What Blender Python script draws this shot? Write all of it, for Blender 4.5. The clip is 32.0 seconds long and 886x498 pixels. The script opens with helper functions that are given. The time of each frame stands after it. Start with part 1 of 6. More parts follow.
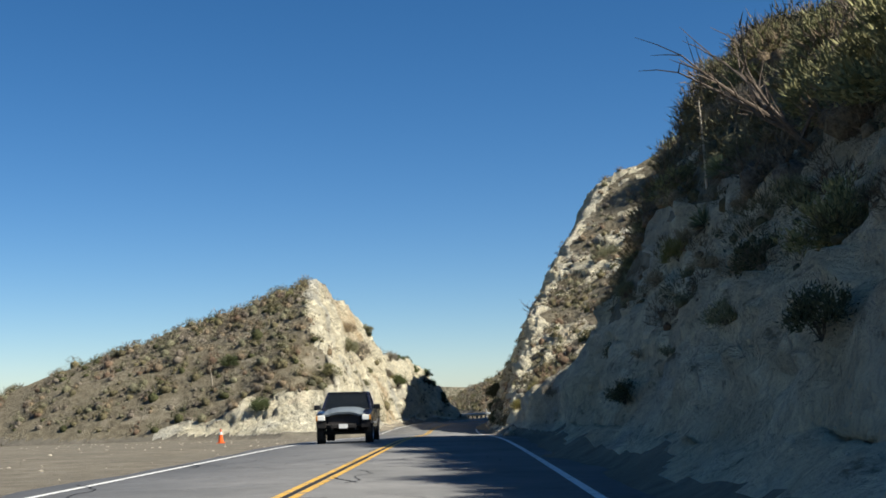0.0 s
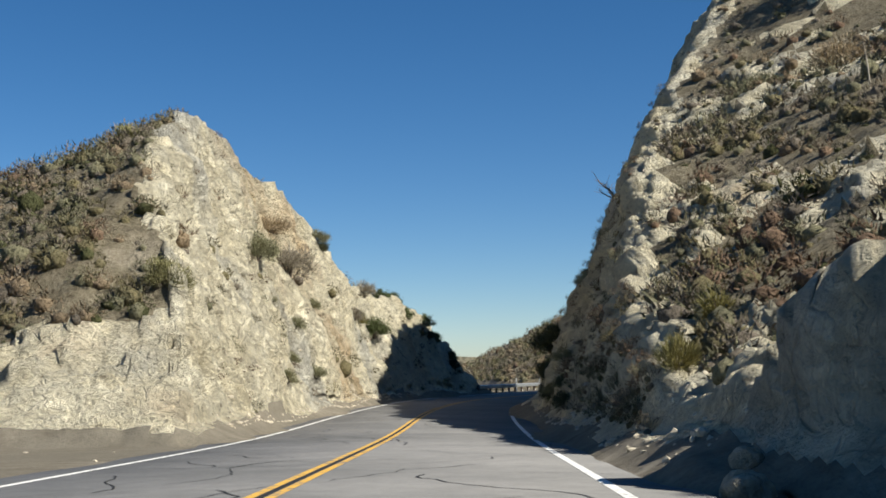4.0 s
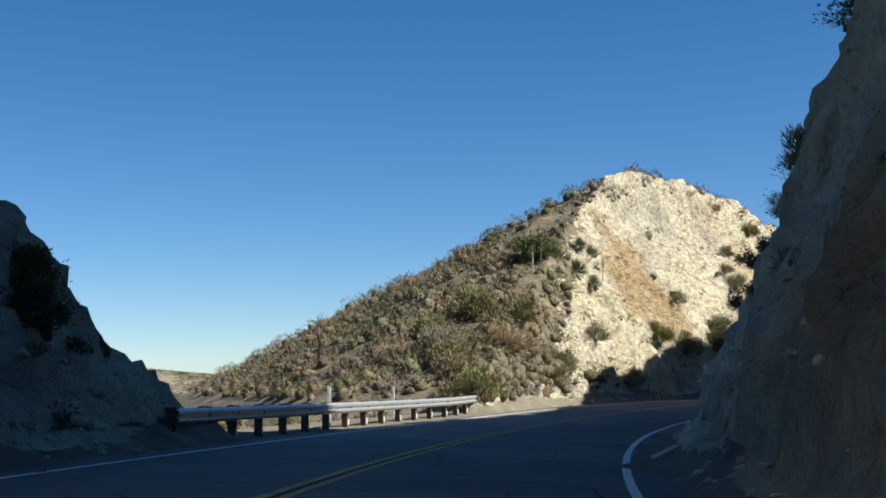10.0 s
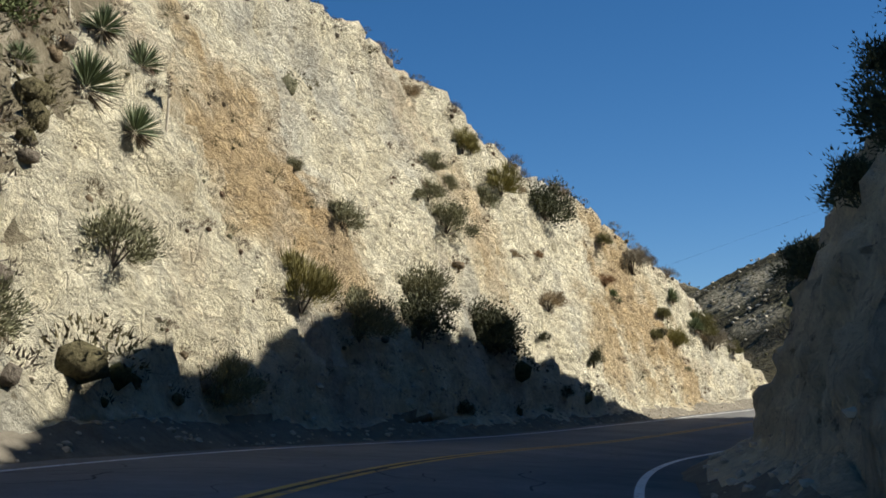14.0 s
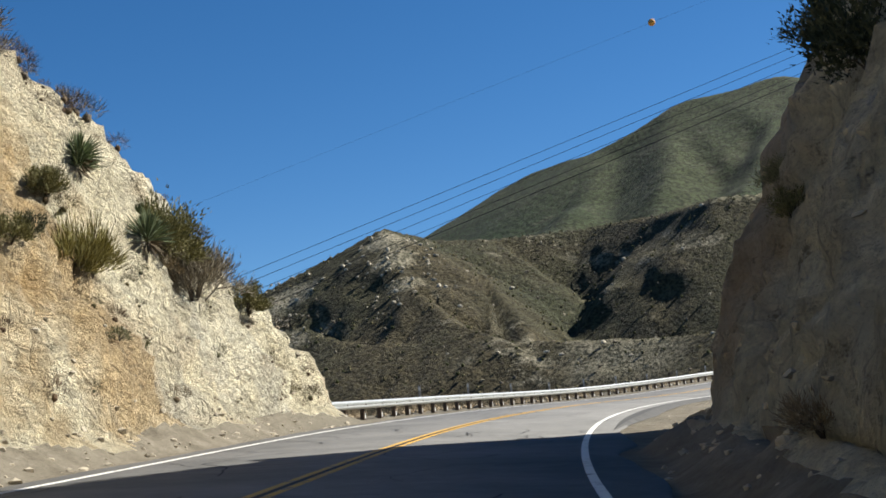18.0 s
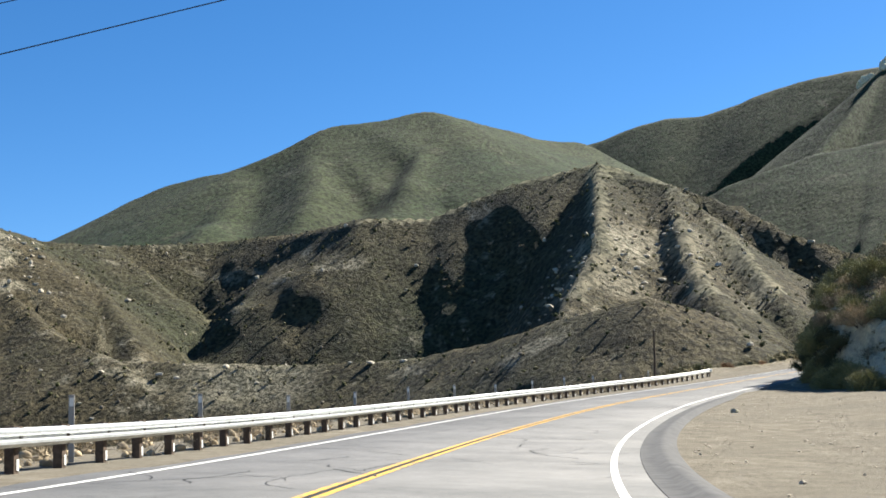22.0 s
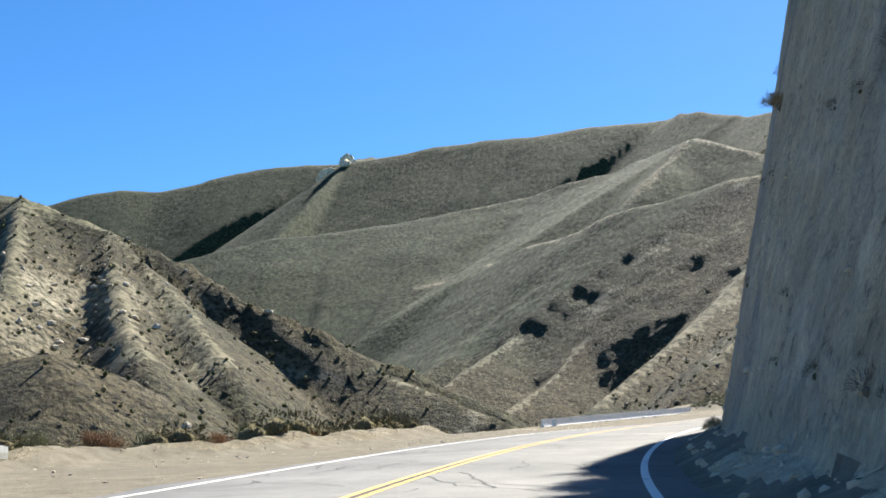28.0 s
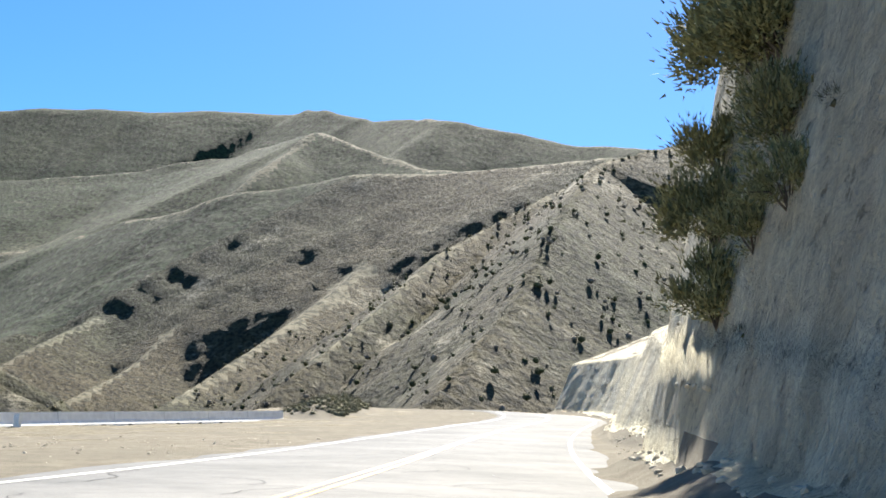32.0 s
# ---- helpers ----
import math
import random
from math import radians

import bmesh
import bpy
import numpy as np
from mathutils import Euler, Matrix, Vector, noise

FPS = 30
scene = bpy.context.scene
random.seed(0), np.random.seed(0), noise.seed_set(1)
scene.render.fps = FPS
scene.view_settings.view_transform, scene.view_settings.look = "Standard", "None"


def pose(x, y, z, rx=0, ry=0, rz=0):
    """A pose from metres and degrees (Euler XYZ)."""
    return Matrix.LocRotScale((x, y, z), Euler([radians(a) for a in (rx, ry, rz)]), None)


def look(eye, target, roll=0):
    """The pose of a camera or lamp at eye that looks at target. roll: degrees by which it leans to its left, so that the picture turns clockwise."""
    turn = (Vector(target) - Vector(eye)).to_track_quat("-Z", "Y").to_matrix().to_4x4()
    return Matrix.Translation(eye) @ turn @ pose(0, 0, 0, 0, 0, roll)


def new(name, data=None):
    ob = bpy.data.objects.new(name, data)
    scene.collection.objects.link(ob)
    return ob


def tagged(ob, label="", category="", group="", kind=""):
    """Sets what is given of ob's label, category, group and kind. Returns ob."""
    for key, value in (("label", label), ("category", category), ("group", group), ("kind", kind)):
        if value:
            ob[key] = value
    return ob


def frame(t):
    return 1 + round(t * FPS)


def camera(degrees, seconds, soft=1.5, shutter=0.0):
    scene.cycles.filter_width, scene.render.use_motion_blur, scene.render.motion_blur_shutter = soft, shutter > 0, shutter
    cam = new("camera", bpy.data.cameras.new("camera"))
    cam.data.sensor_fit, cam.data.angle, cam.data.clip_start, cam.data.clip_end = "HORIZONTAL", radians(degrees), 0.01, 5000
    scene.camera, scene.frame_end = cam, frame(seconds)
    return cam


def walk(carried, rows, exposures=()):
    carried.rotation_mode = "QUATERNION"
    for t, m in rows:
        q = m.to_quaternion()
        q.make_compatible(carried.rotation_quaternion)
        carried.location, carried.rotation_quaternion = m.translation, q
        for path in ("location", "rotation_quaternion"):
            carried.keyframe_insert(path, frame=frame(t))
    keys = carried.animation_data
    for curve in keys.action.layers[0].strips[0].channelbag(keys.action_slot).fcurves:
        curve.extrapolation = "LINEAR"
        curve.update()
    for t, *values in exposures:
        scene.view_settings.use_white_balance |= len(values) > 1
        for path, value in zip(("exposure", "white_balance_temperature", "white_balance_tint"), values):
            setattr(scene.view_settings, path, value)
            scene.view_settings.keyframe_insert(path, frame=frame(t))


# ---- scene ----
# Dashboard view along a two-lane mountain road: rock cuts, guardrails, canyon and far ranges.
cam = camera(37.08, 32.0, soft=1.7)
# seconds, eye x y z, heading to the right of +y, pitch, roll
CAMERA = [
    (0.0, -0.00, -0.00, 1.250, -0.01, 6.09, -1.46),
    (0.5, 0.08, 7.46, 1.131, 0.33, 6.22, -2.75),
    (1.0, 0.16, 14.91, 1.024, 0.19, 6.24, -1.13),
    (1.5, 0.25, 22.37, 0.897, -0.07, 5.82, -0.68),
    (2.0, 0.31, 29.83, 0.777, -0.14, 6.11, -1.49),
    (2.5, 0.36, 37.30, 0.661, -0.24, 6.01, -1.66),
    (3.0, 0.41, 44.77, 0.528, -0.41, 5.89, -1.45),
    (3.5, 0.47, 52.21, 0.355, -0.56, 5.78, -1.27),
    (4.0, 0.49, 59.67, 0.114, -0.83, 4.89, -0.82),
    (4.5, 0.49, 67.15, -0.199, -0.95, 4.56, -0.49),
    (5.0, 0.49, 74.67, -0.499, -0.80, 5.12, -0.42),
    (5.5, 0.52, 82.22, -0.701, -0.48, 6.23, -0.68),
    (6.0, 0.59, 89.82, -0.841, -0.27, 6.31, -1.22),
    (6.5, 0.67, 97.43, -0.940, -0.05, 6.47, -1.12),
    (7.0, 0.80, 104.99, -0.996, 0.37, 6.33, -1.62),
    (7.5, 0.96, 112.46, -1.039, 0.93, 6.47, -1.48),
    (8.0, 1.19, 119.72, -1.125, 1.66, 6.22, -0.84),
    (8.5, 1.50, 126.71, -1.218, 2.53, 6.19, -0.25),
    (9.0, 1.93, 133.44, -1.310, 3.83, 5.98, 0.21),
    (9.5, 2.54, 139.94, -1.387, 5.55, 5.79, 0.28),
    (10.0, 3.46, 146.35, -1.462, 7.85, 5.76, -0.74),
    (10.5, 4.61, 152.63, -1.564, 10.15, 5.84, -0.96),
    (11.0, 5.95, 158.78, -1.654, 12.21, 6.09, -0.71),
    (11.5, 7.44, 164.80, -1.738, 13.81, 6.50, -0.15),
    (12.0, 9.13, 170.72, -1.812, 15.55, 6.46, 0.37),
    (12.5, 10.99, 176.64, -1.899, 17.52, 6.37, 0.32),
    (13.0, 13.07, 182.56, -1.967, 19.50, 6.62, 0.38),
    (13.5, 15.37, 188.50, -2.010, 21.54, 6.79, 0.33),
    (14.0, 17.97, 194.48, -2.016, 23.59, 7.11, 0.50),
    (14.5, 20.80, 200.40, -1.999, 25.79, 7.20, 0.46),
    (15.0, 23.93, 206.20, -1.950, 28.25, 7.77, 1.27),
    (15.5, 27.42, 211.89, -1.867, 31.52, 7.92, 2.24),
    (16.0, 31.31, 217.42, -1.857, 35.76, 6.61, 1.53),
    (16.5, 35.61, 222.75, -1.956, 39.26, 6.00, -0.16),
    (17.0, 40.19, 227.93, -2.057, 41.38, 6.65, -2.43),
    (17.5, 44.92, 233.04, -2.049, 42.58, 8.01, -4.53),
    (18.0, 49.77, 238.06, -1.916, 44.45, 8.08, -4.57),
    (18.5, 54.88, 243.10, -1.765, 45.81, 8.04, -4.13),
    (19.0, 60.37, 248.22, -1.580, 47.34, 8.41, -3.77),
    (19.5, 66.21, 253.32, -1.331, 49.07, 8.80, -3.04),
    (20.0, 72.44, 258.48, -1.044, 50.90, 8.94, -1.94),
    (20.5, 79.11, 263.63, -0.708, 53.05, 8.97, -1.87),
    (21.0, 86.16, 268.67, -0.413, 55.47, 9.05, -2.17),
    (21.5, 93.50, 273.39, -0.172, 58.01, 9.22, -2.35),
    (22.0, 101.01, 277.73, -0.001, 60.36, 8.49, -2.31),
    (22.5, 108.60, 281.68, 0.150, 62.68, 8.58, -2.66),
    (23.0, 116.19, 285.25, 0.315, 64.87, 8.44, -2.69),
    (23.5, 123.72, 288.50, 0.537, 66.67, 9.10, -2.46),
    (24.0, 131.25, 291.48, 0.828, 68.46, 9.26, -2.64),
    (24.5, 138.87, 294.21, 1.157, 70.35, 9.43, -2.89),
    (25.0, 146.68, 296.75, 1.580, 72.28, 10.00, -2.88),
    (25.5, 154.70, 299.03, 2.078, 74.20, 10.48, -2.41),
    (26.0, 162.90, 301.08, 2.601, 76.10, 10.34, -1.48),
    (26.5, 171.23, 302.86, 3.034, 77.98, 9.90, -0.85),
    (27.0, 179.64, 304.37, 3.473, 79.94, 10.22, -0.69),
    (27.5, 188.08, 305.57, 3.996, 82.03, 11.17, -0.88),
    (28.0, 196.51, 306.41, 4.579, 84.33, 11.62, -1.09),
    (28.5, 204.91, 306.96, 5.192, 86.65, 11.67, -0.61),
    (29.0, 213.31, 307.09, 5.824, 89.10, 11.83, -0.19),
    (29.5, 221.72, 306.82, 6.473, 91.59, 11.88, 0.06),
    (30.0, 230.11, 306.23, 7.163, 93.81, 11.92, 0.49),
    (30.5, 238.47, 305.30, 7.856, 95.89, 11.92, 1.18),
    (31.0, 246.79, 304.06, 8.543, 97.91, 11.78, 1.84),
    (31.5, 255.07, 302.58, 9.225, 99.75, 11.82, 2.20),
    (32.0, 263.30, 300.84, 9.890, 101.41, 11.81, 2.21),
]


def car_view(x, y, z, heading, pitch, roll):
    h, p = radians(heading), radians(pitch)
    return look((x, y, z), (x + 50 * math.sin(h) * math.cos(p), y + 50 * math.cos(h) * math.cos(p), z + 50 * math.sin(p)), roll)


walk(cam, [(row[0], car_view(*row[1:])) for row in CAMERA],
     exposures=[(0.0, 0.82), (3.0, 0.7), (7.0, 0.93), (9.0, 1.05), (14.0, 0.75), (18.0, 0.96), (20.0, 1.2), (22.0, 1.5), (25.0, 1.55), (28.0, 1.72), (32.0, 1.9)])

# ---- sky and sun ----
SUN_AZ, SUN_EL = 113.0, 42.0
world = bpy.data.worlds.new("sky_world")
world.use_nodes = True
scene.world = world
wn = world.node_tree
sky = wn.nodes.new("ShaderNodeTexSky")
sky.sky_type = 'NISHITA'
sky.sun_disc = False
sky.sun_elevation = radians(SUN_EL)
sky.sun_rotation = radians(SUN_AZ)
sky.altitude = 3000
sky.air_density, sky.dust_density, sky.ozone_density = 1.0, 1.3, 3.2
deep = wn.nodes.new("ShaderNodeHueSaturation")
deep.inputs["Saturation"].default_value = 1.27
wn.links.new(sky.outputs[0], deep.inputs["Color"])
wn.links.new(deep.outputs[0], wn.nodes["Background"].inputs[0])
wn.nodes["Background"].inputs[1].default_value = 0.06
sun = new("sun", bpy.data.lights.new("sun", 'SUN'))
sun.data.energy, sun.data.angle, sun.data.color = 5.0, radians(0.53), (1.0, 0.955, 0.87)
sd = Vector((math.sin(radians(SUN_AZ)) * math.cos(radians(SUN_EL)), math.cos(radians(SUN_AZ)) * math.cos(radians(SUN_EL)), math.sin(radians(SUN_EL))))
sun.rotation_euler = sd.to_track_quat('Z', 'Y').to_euler()


# ---- materials ----
class Mat:
    """A node material with a few short-hands."""

    def __init__(self, name, rough=0.9, metal=0.0):
        self.m = bpy.data.materials.new(name)
        self.m.use_nodes = True
        self.t = self.m.node_tree
        self.b = self.t.nodes["Principled BSDF"]
        self.b.inputs["Roughness"].default_value = rough
        self.b.inputs["Metallic"].default_value = metal
        self.b.inputs["Specular IOR Level"].default_value = 0.25
        self.pos = self.t.nodes.new("ShaderNodeNewGeometry").outputs["Position"]

    def node(self, kind, **values):
        n = self.t.nodes.new(kind)
        for key, value in values.items():
            n.inputs[key.replace("_", " ")].default_value = value
        return n

    def link(self, a, b):
        self.t.links.new(a, b)

    def noise(self, scale, detail=6.0, rough=0.6, stretch=None, distort=0.0):
        n = self.node("ShaderNodeTexNoise", Scale=scale, Detail=detail, Roughness=rough, Distortion=distort)
        src = self.pos
        if stretch:
            mp = self.node("ShaderNodeMapping")
            mp.inputs["Scale"].default_value = stretch
            self.link(src, mp.inputs[0])
            src = mp.outputs[0]
        self.link(src, n.inputs["Vector"])
        return n.outputs[0]

    def cells(self, scale, stretch=None, feature='F1'):
        n = self.node("ShaderNodeTexVoronoi", Scale=scale)
        n.feature = feature
        src = self.pos
        if stretch:
            mp = self.node("ShaderNodeMapping")
            mp.inputs["Scale"].default_value = stretch
            self.link(src, mp.inputs[0])
            src = mp.outputs[0]
        self.link(src, n.inputs["Vector"])
        return n.outputs[0]

    def ramp(self, fac, stops):
        r = self.node("ShaderNodeValToRGB")
        el = r.color_ramp.elements
        while len(el) < len(stops):
            el.new(0.5)
        for e, (p, c) in zip(el, stops):
            e.position, e.color = p, ((*c, 1) if len(c) == 3 else c)
        self.link(fac, r.inputs[0])
        return r.outputs[0]

    def mix(self, fac, a, b, blend='MIX'):
        n = self.t.nodes.new("ShaderNodeMix")
        n.data_type, n.blend_type = 'RGBA', blend
        for sock, v in ((n.inputs[0], fac), (n.inputs[6], a), (n.inputs[7], b)):
            if hasattr(v, "links"):
                self.link(v, sock)
            elif isinstance(v, (int, float)):
                sock.default_value = v
            else:
                sock.default_value = (*v, 1)
        return n.outputs[2]

    def math(self, op, a, b=0.0):
        n = self.t.nodes.new("ShaderNodeMath")
        n.operation = op
        for sock, v in ((n.inputs[0], a), (n.inputs[1], b)):
            if hasattr(v, "links"):
                self.link(v, sock)
            else:
                sock.default_value = v
        return n.outputs[0]

    def color(self, c):
        if hasattr(c, "links"):
            self.link(c, self.b.inputs["Base Color"])
        else:
            self.b.inputs["Base Color"].default_value = (*c, 1)
        return self

    def bump(self, height, strength=0.5, distance=0.1):
        n = self.node("ShaderNodeBump", Strength=strength, Distance=distance)
        self.link(height, n.inputs["Height"])
        self.link(n.outputs[0], self.b.inputs["Normal"])
        return self

    def near(self, place, reach, ragged):
        """1 at a place, fading to 0 at its reach, with a ragged edge."""
        d = self.t.nodes.new("ShaderNodeVectorMath")
        d.operation = 'DISTANCE'
        self.link(self.pos, d.inputs[0])
        d.inputs[1].default_value = place
        edge = self.math('MULTIPLY', self.math('SUBTRACT', ragged, 0.5), 1.8)
        return self.ramp(self.math('ADD', self.math('DIVIDE', d.outputs["Value"], reach), edge), [(0.45, (1, 1, 1)), (0.95, (0, 0, 0))])

    def slope(self):
        """How level the surface is: 1 on the flat, 0 on a wall."""
        sep = self.t.nodes.new("ShaderNodeSeparateXYZ")
        self.link(self.t.nodes["Geometry"].outputs["True Normal"], sep.inputs[0])
        return sep.outputs[2]

    def random(self):
        return self.t.nodes.new("ShaderNodeObjectInfo").outputs["Random"]

    def island(self):
        return self.t.nodes["Geometry"].outputs["Random Per Island"]


def plain(name, c, rough=0.7, metal=0.0, var=0.12, scale=6.0):
    m = Mat(name, rough, metal)
    n = m.noise(scale)
    lo, hi = [v * (1 - var) for v in c], [min(1, v * (1 + var)) for v in c]
    m.color(m.ramp(n, [(0.3, lo), (0.7, hi)]))
    return m.m


def make_earth():
    """Crumbling pale granite with cracks, grey and ochre zones."""
    m = Mat("cut_slope_rock", 0.95)
    big, mid, fine = m.noise(0.05, 4), m.noise(0.45, 8, 0.65), m.noise(5.0, 8, 0.7)
    rock = m.ramp(mid, [(0.25, (0.54, 0.475, 0.32)), (0.42, (0.75, 0.68, 0.49)), (0.60, (0.86, 0.80, 0.61)), (0.8, (0.72, 0.65, 0.465))])
    grey = m.ramp(m.noise(0.11, 5, 0.6, (1.0, 1.0, 0.6)), [(0.52, (0, 0, 0)), (0.64, (0.8, 0.8, 0.8))])
    rock = m.mix(grey, rock, m.ramp(mid, [(0.3, (0.36, 0.355, 0.315)), (0.65, (0.60, 0.595, 0.535))]))
    ochre = m.ramp(m.math('ADD', big, m.math('MULTIPLY', m.math('SUBTRACT', mid, 0.5), 0.35)), [(0.56, (0, 0, 0)), (0.68, (0.62, 0.62, 0.62))])
    rock = m.mix(ochre, rock, (0.46, 0.285, 0.12))
    stain = (((27.4, 229.7, 5.5), 5.0, 0.75), ((30.9, 232.4, 2.4), 3.5, 0.7), ((58.6, 262.4, 4.6), 7.5, 0.75), ((64.1, 263.7, 0.8), 3.5, 0.6), ((54.2, 255.2, 1.9), 4.0, 0.6), ((42.6, 247.5, 6.1), 4.5, 0.55))
    for place, reach, amount in stain:
        rock = m.mix(m.math('MULTIPLY', m.near(place, reach, mid), amount), rock, (0.50, 0.335, 0.15))
    # weathered faces: blocky tone, soil-filled pockets, granular grit
    wob = m.node("ShaderNodeTexNoise", Scale=1.1, Detail=6.0)
    m.link(m.pos, wob.inputs["Vector"])
    bent = m.t.nodes.new("ShaderNodeVectorMath")
    bent.operation = 'MULTIPLY_ADD'
    m.link(wob.outputs["Color"], bent.inputs[0])
    bent.inputs[1].default_value = (1.6, 1.6, 1.2)
    m.link(m.pos, bent.inputs[2])
    tones = []
    for scale in (1.3, 4.2):
        v = m.node("ShaderNodeTexVoronoi", Scale=scale)
        m.link(bent.outputs[0], v.inputs["Vector"])
        tones.append(v.outputs["Color"])
    rock = m.mix(0.7, rock, m.ramp(tones[0], [(0.1, (0.82, 0.81, 0.78)), (0.9, (1.10, 1.09, 1.06))]), 'MULTIPLY')
    rock = m.mix(0.6, rock, m.ramp(tones[1], [(0.1, (0.86, 0.85, 0.83)), (0.9, (1.16, 1.15, 1.12))]), 'MULTIPLY')
    pit = m.noise(1.7, 7, 0.72, (1.0, 1.0, 1.5))
    rock = m.mix(m.ramp(pit, [(0.34, (0.85, 0.85, 0.85)), (0.42, (0, 0, 0))]), rock, (0.25, 0.205, 0.13))
    grime = m.ramp(fine, [(0.28, (0.45, 0.43, 0.38)), (0.40, (1, 1, 1))])
    rock = m.mix(0.5, rock, grime, 'MULTIPLY')
    rock = m.mix(0.55, rock, m.ramp(m.noise(11.0, 6, 0.75), [(0.33, (0.62, 0.60, 0.56)), (0.48, (1, 1, 1)), (0.7, (1.12, 1.11, 1.08))]), 'MULTIPLY')
    # slanting joints and crumbled edges
    slant = m.node("ShaderNodeMapping")
    slant.inputs["Rotation"].default_value = (0.5, 0.35, 0.6)
    slant.inputs["Scale"].default_value = (1.0, 1.0, 0.5)
    wavy = m.t.nodes.new("ShaderNodeVectorMath")
    wavy.operation = 'MULTIPLY_ADD'
    m.link(wob.outputs["Color"], wavy.inputs[0])
    wavy.inputs[1].default_value = (0.35, 0.35, 0.35)
    m.link(m.pos, wavy.inputs[2])
    m.link(wavy.outputs[0], slant.inputs[0])
    joints = []
    for scale, thin in ((1.7, 0.05), (4.6, 0.09)):
        v = m.node("ShaderNodeTexVoronoi", Scale=scale)
        v.feature = 'DISTANCE_TO_EDGE'
        m.link(slant.outputs[0], v.inputs["Vector"])
        joints.append(m.ramp(v.outputs["Distance"], [(0.0, (0, 0, 0)), (thin, (1, 1, 1))]))
    broken = m.ramp(m.noise(0.8, 5, 0.65), [(0.42, (0, 0, 0)), (0.56, (1, 1, 1))])
    cracked = m.math('MULTIPLY', m.math('SUBTRACT', 1.0, joints[0]), broken)
    rock = m.mix(m.math('MULTIPLY', cracked, 0.3), rock, (0.24, 0.20, 0.14))
    fret = m.math('MULTIPLY', m.math('SUBTRACT', 1.0, joints[1]), m.ramp(m.noise(1.9, 5, 0.7), [(0.45, (0, 0, 0)), (0.6, (1, 1, 1))]))
    rock = m.mix(m.math('MULTIPLY', fret, 0.2), rock, (0.25, 0.21, 0.145))
    m.color(rock)
    h = m.math('ADD', m.math('MULTIPLY', tones[0], 0.55), m.math('MULTIPLY', tones[1], 0.35))
    h = m.math('ADD', h, m.math('ADD', m.math('MULTIPLY', m.ramp(pit, [(0.28, (0, 0, 0)), (0.55, (1, 1, 1))]), 0.9), m.math('ADD', m.math('MULTIPLY', mid, 1.2), m.math('MULTIPLY', fine, 0.8))))
    grain = m.noise(16.0, 5, 0.7)
    h = m.math('ADD', h, m.math('SUBTRACT', m.math('MULTIPLY', grain, 0.35), m.math('ADD', m.math('MULTIPLY', cracked, 0.35), m.math('MULTIPLY', fret, 0.15))))
    m.bump(h, 1.0, 0.34)
    return m.m


def make_soil():
    """Brown slope soil with litter and pale stones between the brush."""
    m = Mat("brown_slope_soil", 0.97)
    a, b, c = m.noise(0.22, 6, 0.65), m.noise(1.6, 8, 0.7), m.noise(9.0, 6, 0.7)
    base = m.ramp(b, [(0.28, (0.11, 0.09, 0.058)), (0.5, (0.19, 0.162, 0.105)), (0.72, (0.28, 0.243, 0.165))])
    base = m.mix(m.ramp(a, [(0.56, (0, 0, 0)), (0.70, (0.7, 0.7, 0.7))]), base, (0.38, 0.335, 0.245))
    base = m.mix(0.6, base, m.ramp(c, [(0.36, (0.45, 0.43, 0.40)), (0.55, (1.1, 1.1, 1.1))]), 'MULTIPLY')
    m.color(base)
    m.bump(m.math('ADD', m.math('MULTIPLY', b, 1.2), m.math('MULTIPLY', c, 0.5)), 0.9, 0.3)
    return m.m


def make_dirt():
    m = Mat("pale_dirt", 1.0)
    m.b.inputs["Specular IOR Level"].default_value = 0.05
    a, b, c = m.noise(0.15, 5), m.noise(1.2, 8, 0.7), m.noise(14, 6, 0.7)
    base = m.ramp(b, [(0.3, (0.115, 0.1, 0.074)), (0.55, (0.195, 0.173, 0.133)), (0.8, (0.31, 0.28, 0.222))])
    base = m.mix(m.ramp(a, [(0.46, (0, 0, 0)), (0.62, (0.75, 0.75, 0.75))]), base, (0.155, 0.14, 0.108))
    base = m.mix(0.5, base, m.ramp(c, [(0.35, (0.55, 0.55, 0.55)), (0.5, (1, 1, 1))]), 'MULTIPLY')
    m.color(base)
    m.bump(m.math('ADD', m.math('MULTIPLY', b, 1.0), m.math('MULTIPLY', c, 0.35)), 0.8, 0.12)
    return m.m


def make_asphalt():
    m = Mat("worn_asphalt", 0.95)
    m.b.inputs["Specular IOR Level"].default_value = 0.1
    a, b, c = m.noise(0.25, 6, 0.65), m.noise(2.5, 8, 0.7), m.noise(70, 3, 0.6)
    base = m.ramp(a, [(0.3, (0.15, 0.15, 0.143)), (0.5, (0.20, 0.197, 0.187)), (0.72, (0.25, 0.244, 0.23))])
    base = m.mix(0.45, base, m.ramp(b, [(0.3, (0.7, 0.7, 0.7)), (0.6, (1.1, 1.1, 1.1))]), 'MULTIPLY')
    base = m.mix(0.5, base, m.ramp(c, [(0.35, (0.6, 0.6, 0.6)), (0.65, (1.2, 1.2, 1.2))]), 'MULTIPLY')
    m.color(base)
    m.bump(m.math('ADD', b, m.math('MULTIPLY', c, 0.4)), 0.35, 0.02)
    return m.m


def make_paint(name, c, worn):
    m = Mat(name, 0.7)
    n = m.noise(3.0, 8, 0.75)
    m.color(m.mix(m.ramp(n, [(worn, (1, 1, 1)), (worn + 0.08, (0, 0, 0))]), c, (0.17, 0.16, 0.145)))
    return m.m


